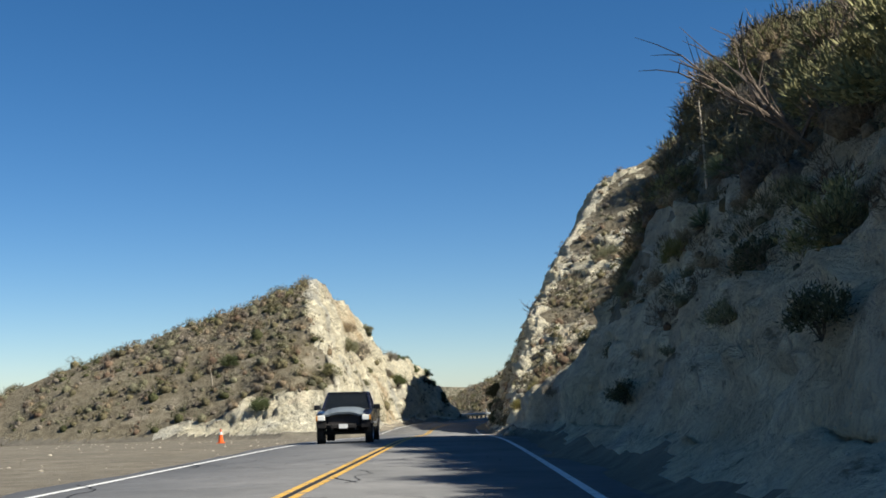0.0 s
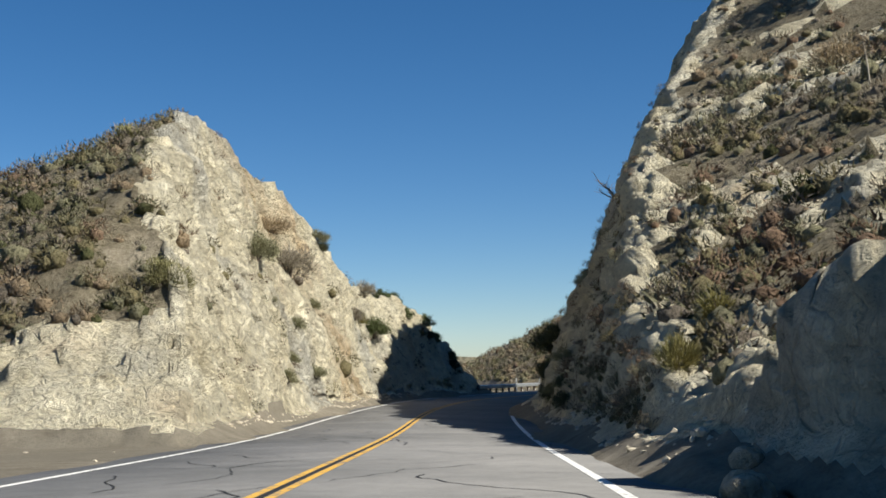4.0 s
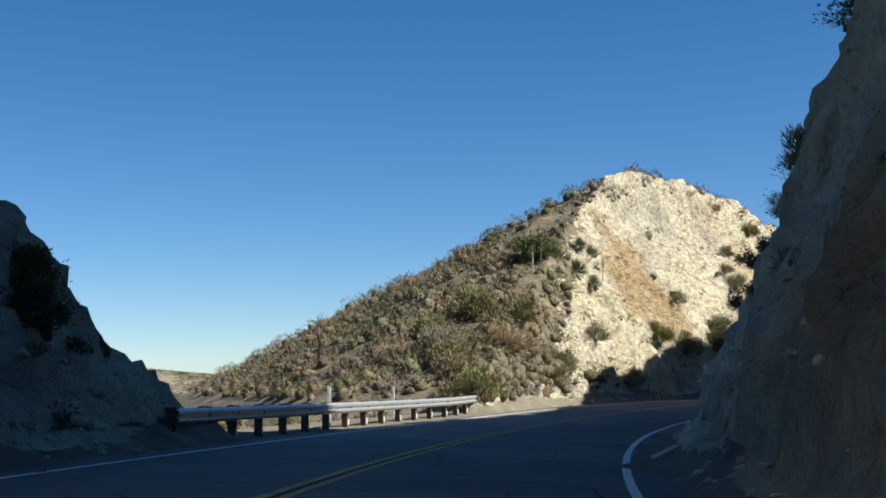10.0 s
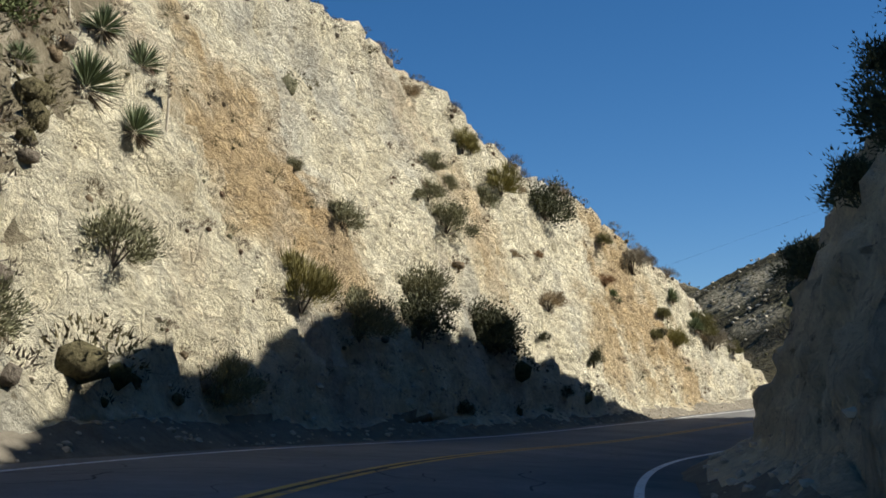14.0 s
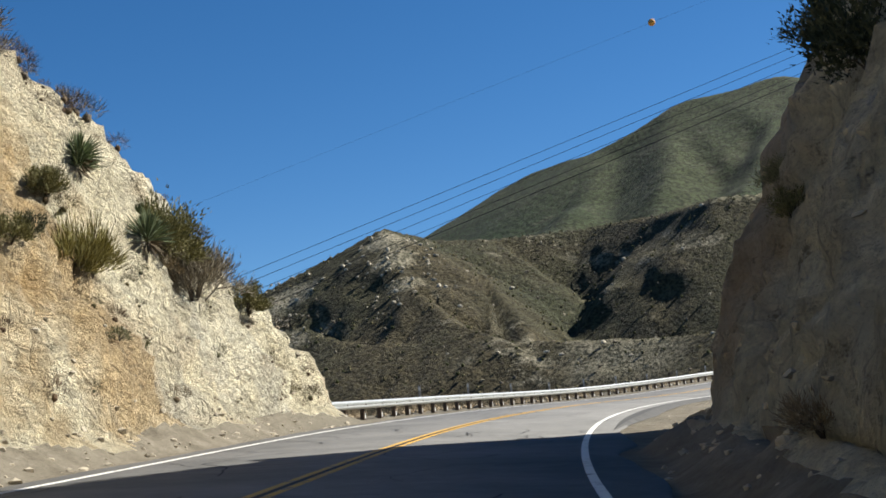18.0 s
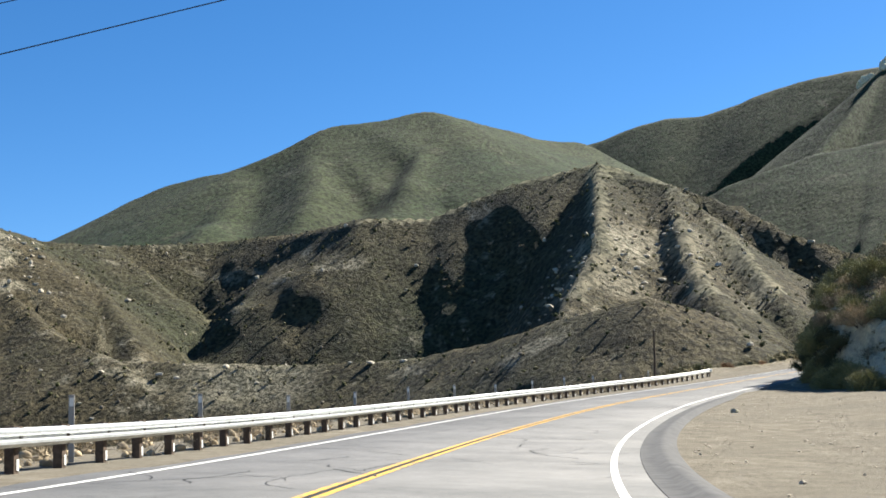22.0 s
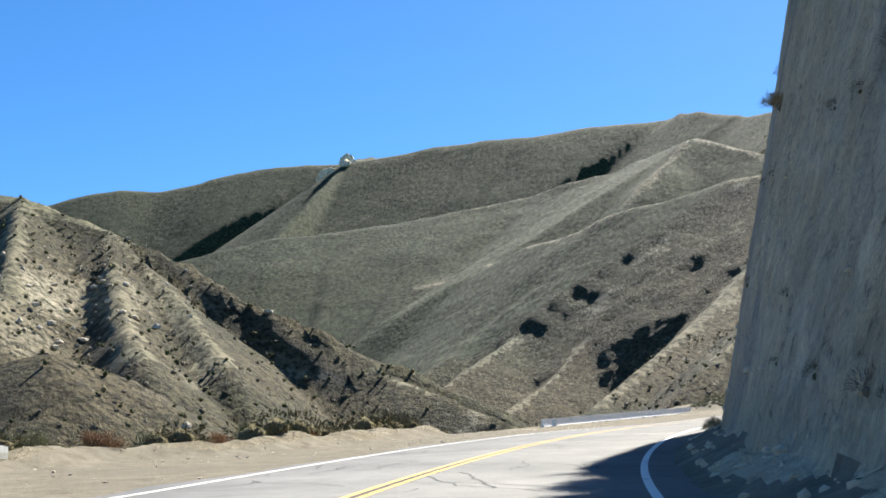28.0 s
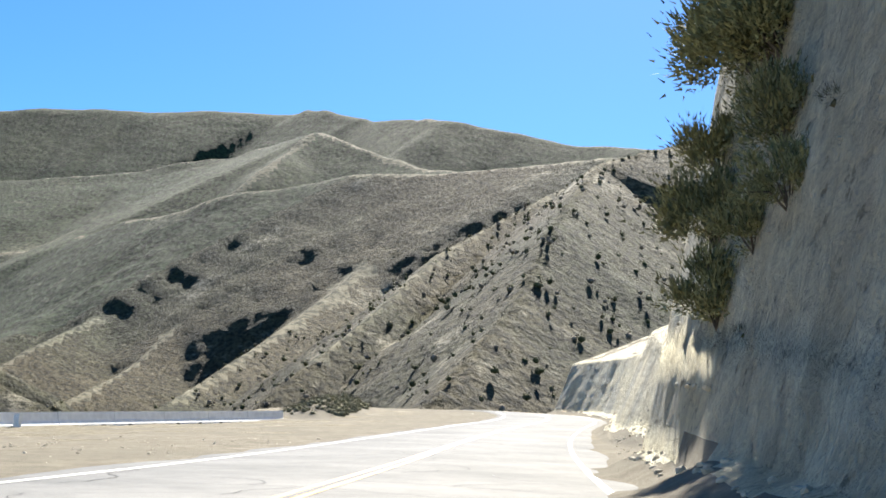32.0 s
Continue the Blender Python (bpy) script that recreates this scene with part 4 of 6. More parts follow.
part("clamp", tube(bmesh.new(), [(-0.36, 0, 0.0), (0.36, 0, 0.0)], 0.05, 8), STEEL_DARK, root)
p = Vector((130.5, 295.7, 28.1))
cable(p - CABLE_UP * 200, p + CABLE_UP * 60, 0.0, 0.006, "thin dark wire that carries the marker ball")

# wooden pole beyond the guardrail
root = thing("wooden_pole", "leaning weathered wooden pole standing in brush", "pole", pose(263.6, 339.5, 7.5, 2, 3, 0))
part("shaft", tube(bmesh.new(), [(0, 0, -1), (0.05, 0, 3), (0.0, 0.05, 6.3)], [0.15, 0.13, 0.10], 10), POST_WOOD, root)
part("cap", tube(bmesh.new(), [(0, 0.05, 6.3), (0, 0.05, 6.38)], [0.115, 0.10], 10), GREY_PLASTIC, root)

# ---- traffic cone ----
ORANGE = plain("cone_orange", (0.75, 0.12, 0.02), 0.55)
root = thing("traffic_cone", "orange traffic cone with white collar on the dirt turnout", "cone", road_pose(67.0, -9.8, -0.03))
part("base", box(bmesh.new(), -0.19, 0.19, -0.19, 0.19, 0, 0.04, 0.015), ORANGE, root)
bm = bmesh.new()
bmesh.ops.create_cone(bm, cap_ends=True, segments=20, radius1=0.145, radius2=0.028, depth=0.68, matrix=pose(0, 0, 0.375))
part("cone", bm, ORANGE, root)
bm = bmesh.new()
bmesh.ops.create_cone(bm, cap_ends=False, segments=20, radius1=0.093, radius2=0.068, depth=0.14, matrix=pose(0, 0, 0.50))
part("collar", bm, WHITE_PLASTIC, root, "white reflective collar")


# ---- pickup truck ----
def slab(outline, x0, x1, bevel=0.02, lean=0.0):
    """A panel with an outline of (y, z), between x0 and x1; its top leans inwards."""
    bm = bmesh.new()
    low = min(z for y, z in outline)
    into = -1.0 if x0 + x1 > 0 else 1.0
    a = [bm.verts.new((x0 + into * lean * (z - low), y, z)) for y, z in outline]
    b = [bm.verts.new((x1 + into * lean * (z - low), y, z)) for y, z in outline]
    n = len(a)
    bm.faces.new(a)
    bm.faces.new(b[::-1])
    for i in range(n):
        bm.faces.new((a[i], b[i], b[(i + 1) % n], a[(i + 1) % n]))
    bmesh.ops.recalc_face_normals(bm, faces=bm.faces)
    if bevel:
        bmesh.ops.bevel(bm, geom=bm.edges[:], offset=bevel, segments=2, affect='EDGES', clamp_overlap=True)
    return bm


def arch(y, z, r, low):
    """Points of a wheel opening, from back to front, down to a height."""
    a0 = math.asin(max(-1.0, min(1.0, (low - z) / r)))
    return [(y + r * math.cos(a), z + r * math.sin(a)) for a in np.linspace(a0, math.pi - a0, 11)]


def pane(name, corners, mat, parent, out=0.0):
    """A thin glass sheet between four corners."""
    q = [Vector(c) for c in corners]
    n = (q[1] - q[0]).cross(q[3] - q[0]).normalized()
    bm = bmesh.new()
    a = [bm.verts.new(c + n * out) for c in q] + [bm.verts.new(c + n * (out - 0.008)) for c in q]
    bm.faces.new(a[:4])
    bm.faces.new(a[7:3:-1])
    for i in range(4):
        bm.faces.new((a[i], a[i + 4], a[(i + 1) % 4 + 4], a[(i + 1) % 4]))
    bmesh.ops.recalc_face_normals(bm, faces=bm.faces)
    return part(name, bm, mat, parent)


def ring(bm, prof, n):
    """Turns a profile of (radius, x) about the x axis."""
    rows = [[bm.verts.new((x, r * math.cos(2 * math.pi * i / n), r * math.sin(2 * math.pi * i / n))) for i in range(n)] for r, x in prof]
    for a, b in zip(rows, rows[1:] + rows[:1]):
        for i in range(n):
            bm.faces.new((a[i], a[(i + 1) % n], b[(i + 1) % n], b[i]))
    bmesh.ops.recalc_face_normals(bm, faces=bm.faces)
    return bm


def truck_wheel(root, sx, y, rubber, metal, black):
    """A big tyre with tread blocks on a spoked rim."""
    w = part("wheel", tube(bmesh.new(), [(-0.1, 0, 0), (0.1, 0, 0)], 0.06, 12), black, root)
    w.location = (sx * 0.87, y, 0.40)
    bm = ring(bmesh.new(), [(0.235, -0.12), (0.33, -0.14), (0.385, -0.12), (0.398, -0.06), (0.398, 0.06), (0.385, 0.12), (0.33, 0.14), (0.235, 0.12)], 32)
    for i in range(32):
        a = 2 * math.pi * i / 32
        for x in (-0.085, 0.085):
            box(bm, x - 0.05, x + 0.05, -0.024, 0.024, 0.39, 0.412, 0, pose(0, 0, 0, math.degrees(a + (0.05 if x > 0 else 0)), 0, 0))
    part("tyre", bm, rubber, w)
    bm = ring(bmesh.new(), [(0.20, sx * 0.06), (0.225, sx * 0.13), (0.245, sx * 0.13), (0.245, -sx * 0.12), (0.22, -sx * 0.12), (0.215, sx * 0.02)], 32)
    rim = part("rim", bm, metal, w)
    for i in range(8):
        part("spoke", box(bmesh.new(), sx * 0.085 - 0.022, sx * 0.085 + 0.022, -0.03, 0.03, 0.04, 0.225, 0.01, pose(0, 0, 0, 45 * i, 0, 0)), metal, w)
    part("hub", tube(bmesh.new(), [(sx * 0.04, 0, 0), (sx * 0.12, 0, 0)], [0.075, 0.055], 14), metal, w)
    return rim


def pickup(m):
    paint = Mat("dark_blue_paint", 0.25)
    paint.color((0.011, 0.013, 0.026))
    paint.b.inputs["Coat Weight"].default_value = 0.7
    paint = paint.m
    hood_m = plain("faded_grey_hood", (0.15, 0.175, 0.19), 0.5, var=0.15, scale=4)
    black = plain("black_trim", (0.014, 0.014, 0.015), 0.6)
    iron = plain("dusty_frame_iron", (0.035, 0.032, 0.03), 0.7, 0.3, var=0.3, scale=8)
    core = plain("dull_radiator", (0.05, 0.043, 0.042), 0.7, 0.4, var=0.3, scale=14)
    rubber = plain("tyre_rubber", (0.022, 0.021, 0.02), 0.85)
    metal = plain("wheel_metal", (0.60, 0.60, 0.60), 0.28, 0.9)
    glass = Mat("tinted_glass", 0.05)
    glass.color((0.012, 0.015, 0.018))
    glass.b.inputs["Alpha"].default_value = 0.72
    glass = glass.m
    lamp = plain("headlamp_lens", (0.80, 0.80, 0.74), 0.10, var=0.03)
    amber = plain("amber_lens", (0.62, 0.26, 0.02), 0.2)
    root = thing("pickup_truck", "dark blue single-cab pickup truck with faded grey hood, missing grille", "truck", m)
    # its nose points towards -y
    for sx in (-1, 1):
        lo, hi = (0.70, 1.0) if sx > 0 else (-1.0, -0.70)
        fender = [(-2.52, 0.78), (-2.56, 0.92), (-2.55, 1.06), (-2.46, 1.12), (-1.9, 1.19), (-1.07, 1.235), (-1.05, 0.56)] + [(-1.22, 0.56)] + arch(-1.72, 0.43, 0.47, 0.58)[1:-1] + [(-2.24, 0.66)]
        part("front_fender", slab(fender, lo, hi, 0.028, 0.05), paint, root)
        part("fender_liner", slab([(-2.40, 0.62), (-2.42, 1.02), (-1.1, 1.1), (-1.12, 0.50), (-1.2, 0.50)] + arch(-1.72, 0.43, 0.50, 0.55), sx * 0.66 - 0.04, sx * 0.66 + 0.04, 0), black, root)
        lo, hi = (0.88, 0.995) if sx > 0 else (-0.995, -0.88)
        door = part("door", slab([(-1.035, 0.56), (-1.035, 1.235), (0.30, 1.25), (0.34, 0.9), (0.32, 0.56)], lo, hi, 0.02, 0.05), paint, root)
        part("door_handle", box(bmesh.new(), sx * 0.985 - 0.02, sx * 0.985 + 0.02, 0.10, 0.26, 1.08, 1.115, 0.008), black, door)
        part("cab_corner", slab([(0.335, 0.56), (0.355, 0.9), (0.315, 1.25), (0.98, 1.26), (0.98, 0.56)], lo, hi, 0.02, 0.05), paint, root)
        part("rocker_panel", box(bmesh.new(), sx * 0.93 - 0.05, sx * 0.93 + 0.05, -1.05, 0.98, 0.47, 0.56, 0.015), black, root)
        bed = [(1.02, 0.58), (1.02, 1.27), (3.02, 1.27), (3.05, 0.66), (2.52, 0.62)] + arch(1.95, 0.43, 0.47, 0.60)[1:-1] + [(1.38, 0.58)]
        part("bed_side", slab(bed, sx * 0.95 - 0.045, sx * 0.95 + 0.045, 0.018, 0.03), paint, root)
        # greenhouse
        part("windscreen_pillar", tube(bmesh.new(), [(sx * 0.885, -1.07, 1.22), (sx * 0.80, -0.68, 1.57), (sx * 0.715, -0.36, 1.82)], [0.05, 0.045, 0.045], 8), paint, root)
        part("door_pillar", tube(bmesh.new(), [(sx * 0.915, 0.36, 1.23), (sx * 0.82, 0.36, 1.55), (sx * 0.73, 0.33, 1.83)], 0.05, 8), paint, root)
        bm = bmesh.new()
        c = [(sx * 0.915, 0.36, 1.23), (sx * 0.90, 0.98, 1.24), (sx * 0.72, 0.66, 1.83), (sx * 0.73, 0.33, 1.83)]
        a = [bm.verts.new(v) for v in c] + [bm.verts.new((x - sx * 0.05, y, z)) for x, y, z in c]
        for f in ((0, 1, 2, 3), (7, 6, 5, 4), (0, 4, 5, 1), (1, 5, 6, 2), (2, 6, 7, 3), (3, 7, 4, 0)):
            bm.faces.new([a[i] for i in f])
        bmesh.ops.recalc_face_normals(bm, faces=bm.faces)
        part("rear_quarter", bm, paint, root)
        pane("side_window", ((sx * 0.895, -1.0, 1.24), (sx * 0.905, 0.34, 1.25), (sx * 0.735, 0.33, 1.81), (sx * 0.725, -0.34, 1.80)), glass, door)
        part("mirror", box(bmesh.new(), sx * 1.11 - 0.11, sx * 1.11 + 0.11, -0.94, -0.84, 1.22, 1.40, 0.035), black, root)
        part("mirror_arm", tube(bmesh.new(), [(sx * 0.91, -0.88, 1.24), (sx * 1.05, -0.88, 1.28)], 0.025, 6), black, root)
        # lamps and front ironwork
        h0, h1 = (0.66, 0.93) if sx > 0 else (-0.93, -0.66)
        hl = part("headlight", box(bmesh.new(), h0, h1, -2.60, -2.48, 0.86, 1.055, 0.025), lamp, root)
        part("lamp_bezel", box(bmesh.new(), h0 - 0.025, h1 + 0.025, -2.57, -2.46, 0.835, 1.08, 0.02), black, hl)
        s0, s1 = (0.925, 0.97) if sx > 0 else (-0.97, -0.925)
        part("turn_signal", box(bmesh.new(), s0, s1, -2.61, -2.44, 0.87, 1.045, 0.015), amber, hl, "amber corner lens")
        part("bumper_bracket", slab([(-2.66, 0.60), (-2.66, 0.74), (-2.36, 0.74), (-2.2, 0.56), (-2.3, 0.52)], sx * 0.42 - 0.03, sx * 0.42 + 0.03, 0.008), iron, root)
        part("frame_rail", box(bmesh.new(), sx * 0.42 - 0.05, sx * 0.42 + 0.05, -2.4, 2.95, 0.50, 0.62, 0.01), iron, root)
        part("lower_valance", slab([(-2.52, 0.60), (-2.54, 0.80), (-2.38, 0.80), (-2.34, 0.64)], sx * 0.80 - 0.17, sx * 0.80 + 0.17, 0.01), iron, root)
        part("bed_rail", tube(bmesh.new(), [(sx * 0.93, 1.05, 1.285), (sx * 0.93, 3.0, 1.285)], 0.03, 8), black, root)
        for y in (-1.72, 1.95):
            truck_wheel(root, sx, y, rubber, metal, black)
        part("wiper", tube(bmesh.new(), [(sx * 0.25 - 0.25, -1.06, 1.265), (sx * 0.25 + 0.22, -0.98, 1.33)], 0.012, 5), black, root)
    # hood with a raised middle
    bm = bmesh.new()
    rows = []
    for y, z, w in ((-2.56, 1.085, 0.74), (-2.50, 1.125, 0.77), (-2.2, 1.165, 0.80), (-1.6, 1.215, 0.84), (-1.08, 1.25, 0.875)):
        rows.append([bm.verts.new((x * w, y, z + 0.075 * max(0.0, 1 - (abs(x) / 0.72) ** 4) - 0.03 * abs(x) ** 3)) for x in (-1, -0.85, -0.7, -0.6, -0.3, 0, 0.3, 0.6, 0.7, 0.85, 1)])
    for a, b in zip(rows[:-1], rows[1:]):
        for i in range(10):
            bm.faces.new((a[i], a[i + 1], b[i + 1], b[i]))
    low = [bm.verts.new(v.co - Vector((0, -0.02, 0.07))) for v in rows[0]]
    for i in range(10):
        bm.faces.new((low[i], low[i + 1], rows[0][i + 1], rows[0][i]))
    part("hood", bm, hood_m, root, "faded grey hood")
    part("cowl", box(bmesh.new(), -0.86, 0.86, -1.12, -1.02, 1.16, 1.255, 0.02), black, root)
    part("roof", box(bmesh.new(), -0.745, 0.745, -0.40, 0.68, 1.80, 1.865, 0.03), paint, root)
    pane("windscreen", ((-0.86, -1.06, 1.24), (0.86, -1.06, 1.24), (0.71, -0.37, 1.81), (-0.71, -0.37, 1.81)), glass, root)
    pane("rear_window", ((0.86, 0.97, 1.25), (-0.86, 0.97, 1.25), (-0.71, 0.66, 1.81), (0.71, 0.66, 1.81)), glass, root)
    part("cab_floor", box(bmesh.new(), -0.9, 0.9, -1.02, 0.98, 0.52, 0.60), black, root)
    part("firewall", box(bmesh.new(), -0.88, 0.88, -1.05, -0.98, 0.55, 1.2), black, root)
    part("dashboard", box(bmesh.new(), -0.84, 0.84, -1.0, -0.66, 1.0, 1.23, 0.05), black, root)
    bm = box(bmesh.new(), -0.78, 0.78, 0.30, 0.52, 0.7, 1.42, 0.06)
    part("bench_seat", box(bm, -0.78, 0.78, -0.25, 0.4, 0.62, 0.90, 0.06), black, root)
    part("steering_wheel", tube(bmesh.new(), [(0.36 + 0.19 * math.cos(a), -0.52 + 0.06 * math.sin(a), 1.17 + 0.18 * math.sin(a)) for a in np.linspace(0, 2 * math.pi, 17)], 0.016, 6), black, root)
    part("cab_back", box(bmesh.new(), -0.88, 0.88, 0.94, 0.99, 0.56, 1.25, 0.015), paint, root)
    part("radiator", box(bmesh.new(), -0.56, 0.56, -2.42, -2.36, 0.70, 1.05, 0.01), core, root, "exposed dull radiator")
    part("front_crossbar", tube(bmesh.new(), [(-0.86, -2.44, 0.70), (0.86, -2.44, 0.70)], 0.045, 8), iron, root)
    part("upper_crossbar", box(bmesh.new(), -0.62, 0.62, -2.50, -2.40, 1.02, 1.08, 0.01), iron, root)
    part("engine_bay", box(bmesh.new(), -0.66, 0.66, -2.34, -1.06, 0.60, 1.10), black, root)
    part("number_plate", box(bmesh.new(), -0.16, 0.16, -2.68, -2.665, 0.58, 0.73, 0.004), WHITE_PLASTIC, root, "blank white plate")
    part("plate_bracket", box(bmesh.new(), -0.40, 0.40, -2.663, -2.62, 0.60, 0.70, 0.008), iron, root)
    part("front_axle", tube(bmesh.new(), [(-0.8, -1.72, 0.40), (0.8, -1.72, 0.40)], 0.06, 8), iron, root)
    part("rear_axle", tube(bmesh.new(), [(-0.8, 1.95, 0.40), (0.8, 1.95, 0.40)], 0.06, 8), iron, root)
    part("bed_floor", box(bmesh.new(), -0.92, 0.92, 1.02, 3.0, 0.62, 0.70), black, root)
    part("tailgate", box(bmesh.new(), -0.90, 0.90, 2.99, 3.05, 0.66, 1.26, 0.02), paint, root)
    part("bed_front", box(bmesh.new(), -0.92, 0.92, 1.02, 1.07, 0.62, 1.26, 0.01), paint, root)
    part("rear_bumper", box(bmesh.new(), -0.92, 0.92, 3.08, 3.22, 0.52, 0.68, 0.025), iron, root)
    return root


pickup(road_pose(50.0, -2.0, 0.04))


# ---- plants ----
def make_leaf(name, c, spread=0.35, rough=0.8):
    m = Mat(name, rough)
    lo, hi = [v * (1 - spread) for v in c], [v * (1 + spread) for v in c]
    base = m.ramp(m.island(), [(0.1, lo), (0.5, c), (0.9, hi)])
    base = m.mix(0.5, base, m.ramp(m.random(), [(0.0, (0.75, 0.72, 0.7)), (1.0, (1.15, 1.15, 1.1))]), 'MULTIPLY')
    m.color(base)
    m.b.inputs["Transmission Weight"].default_value = 0.0
    return m.m


LEAF = {
    "round": make_leaf("grey_green_leaves", (0.22, 0.215, 0.125)),
    "yellow": make_leaf("yellow_green_leaves", (0.235, 0.21, 0.075)),
    "green": make_leaf("dark_green_leaves", (0.095, 0.115, 0.045)),
    "dry": make_leaf("dry_tan_twigs", (0.33, 0.26, 0.165)),
    "grey": make_leaf("grey_twigs", (0.27, 0.24, 0.185)),
    "dark": make_leaf("dark_shrub_leaves", (0.075, 0.08, 0.042)),
    "olive": make_leaf("olive_leaves", (0.20, 0.19, 0.085)),
    "rust": make_leaf("rust_brown_leaves", (0.27, 0.165, 0.09)),
}
BARK = plain("shrub_bark", (0.10, 0.08, 0.06), 0.95, var=0.4, scale=20)
DEAD_WOOD = plain("bleached_dead_wood", (0.16, 0.125, 0.095), 0.95, var=0.35, scale=12)
YUCCA_LEAF = make_leaf("yucca_blades", (0.15, 0.185, 0.10), 0.3, 0.55)
YUCCA_DRY = make_leaf("dead_yucca_blades", (0.17, 0.135, 0.09), 0.3)
STALK_PALE = plain("pale_dry_stalk", (0.48, 0.42, 0.32), 0.8, var=0.2, scale=8)


def blades(rng, at, way, length, width, simple=False):
    """Narrow leaves as vertex and face arrays."""
    n = len(at)
    way = way / (np.linalg.norm(way, axis=1, keepdims=True) + 1e-9)
    across = np.cross(way, rng.normal(size=(n, 3)))
    across /= np.linalg.norm(across, axis=1, keepdims=True) + 1e-9
    L, W = length[:, None], width[:, None]
    if simple:
        v = np.stack([at - across * W * 0.6, at + way * L, at + across * W * 0.6], 1)
        return v.reshape(-1, 3), np.arange(n)[:, None] * 3 + np.array([[0, 1, 2]])
    v = np.stack([at, at + way * L * 0.5 - across * W * 0.5, at + way * L, at + way * L * 0.55 + across * W * 0.5], 1)
    return v.reshape(-1, 3), np.arange(n)[:, None] * 4 + np.array([[0, 1, 2, 3]])


def mesh_of(name, verts, faces, mat):
    me = bpy.data.meshes.new(name)
    me.from_pydata(verts.tolist(), [], faces.tolist())
    me.materials.append(mat)
    me.update()
    return me


def bush_parts(seed, kind, leaves, leaf, wide, broom):
    """Foliage and stem of a shrub one metre across, standing at the origin."""
    rng = np.random.default_rng(seed)
    lumps = 34
    u = rng.normal(size=(lumps, 3))
    u[:, 2] = np.abs(u[:, 2]) * 0.9 + 0.05
    u /= np.linalg.norm(u, axis=1, keepdims=True)
    r = rng.uniform(0.24, 0.46, lumps)
    mid = u * r[:, None]
    mid[:, 2] = mid[:, 2] * 1.1 + 0.05
    pick = rng.integers(0, lumps, leaves)
    off = rng.normal(size=(leaves, 3)) * rng.uniform(0.045, 0.085, lumps)[pick][:, None]
    at = mid[pick] + off
    at[:, 2] = np.maximum(at[:, 2], 0.01)
    out = at / (np.linalg.norm(at, axis=1, keepdims=True) + 1e-6)
    way = out * broom + off * 3 + rng.normal(size=(leaves, 3)) * 0.35 + np.array([0, 0, 0.25 + 0.4 * broom])
    v, f = blades(rng, at - out * 0.05, way, rng.uniform(leaf[0], leaf[1], leaves), np.full(leaves, wide) * rng.uniform(0.6, 1.5, leaves), True)
    foliage = mesh_of("foliage", v, f, LEAF[kind])
    bm = bmesh.new()
    for c in mid[:16]:
        e = Vector(c)
        tube(bm, [(0, 0, -0.1), tuple(e * 0.45 + Vector((0, 0, 0.05))), tuple(e * 1.08)], [0.013, 0.009, 0.003], 3, False)
    stem = bpy.data.meshes.new("stem")
    bm.to_mesh(stem)
    bm.free()
    stem.materials.append(BARK)
    return foliage, stem


def surface(s, d):
    """The ground of a bank at station s, d to the right."""
    p = P_RIGHT if d > 0 else P_LEFT
    dist = np.abs(d)
    rows, cols = BANK_S, BANK_D
    i, j = int(np.argmin(np.abs(rows - s))), int(np.argmin(np.abs(cols - dist)))
    a, b = p[i, j], p[i, min(j + 1, p.shape[1] - 1)]
    return Vector(a), Vector(b) - Vector(a)


ABOUT = {
    "round": ("grey-green round shrub growing on the rocky cut", 0.85),
    "yellow": ("yellow-green broom-like shrub on the pale slope", 1.05),
    "green": ("dense dark green shrub on the slope", 0.9),
    "dry": ("dry tan tumbleweed-like shrub on the slope", 0.8),
    "grey": ("leafless grey twiggy shrub at the slope", 0.9),
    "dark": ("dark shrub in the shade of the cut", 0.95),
    "olive": ("olive green bushy shrub on the bank", 1.0),
    "rust": ("rust brown dry shrub on the slope", 0.8),
}
LEAF_SHAPE = {"yellow": (2600, (0.10, 0.20), 0.009, 1.2), "round": (3200, (0.045, 0.10), 0.013, 0.7), "grey": (2000, (0.08, 0.16), 0.008, 0.8), "dry": (2600, (0.05, 0.12), 0.009, 0.6), "dark": (3600, (0.035, 0.075), 0.016, 0.4), "green": (3600, (0.035, 0.075), 0.017, 0.4), "olive": (3300, (0.045, 0.10), 0.014, 0.6), "rust": (2600, (0.045, 0.10), 0.010, 0.6)}
ROUND_AT = [(449, -13.8, 1.2), (457, -14.4, 1.4), (462, -13, 1.1), (474, -11.5, 1.2), (477, -11.4, 1.0), (488, -13, 1.2), (124, -6.8, 0.9), (132, -7.5, 0.8), (120, -7.2, 0.5), (115, -5.7, 0.8), (122.5, -5.8, 1), (119.5, -6, 0.8), (140.5, -9.3, 1.2), (119.5, -8, 1.7), (112.5, 7.1, 0.7), (107, 5.6, 0.7), (108.5, 5.4, 0.7), (104.5, 5.7, 0.7), (107, 5.9, 0.7), (154.5, -5.1, 0.5), (163, -5.5, 0.5), (168, -5.9, 0.5), (250, -9.8, 1.2), (249, -8.6, 2.1), (258, -9.8, 1.5), (235.5, -8.6, 0.5)]
ROUND_AT += [(237, -7.9, 1), (235.5, -6.6, 1.6), (226, -5.8, 1.1), (186, 8, 1.3), (217, -6.1, 1), (221.5, -6.7, 1.1), (242.5, -7.1, 2.2), (253, -9.7, 1), (248.5, -9.1, 1.2), (246, -8.9, 0.7), (281, -7.8, 0.8), (236.5, -6.9, 0.9)]
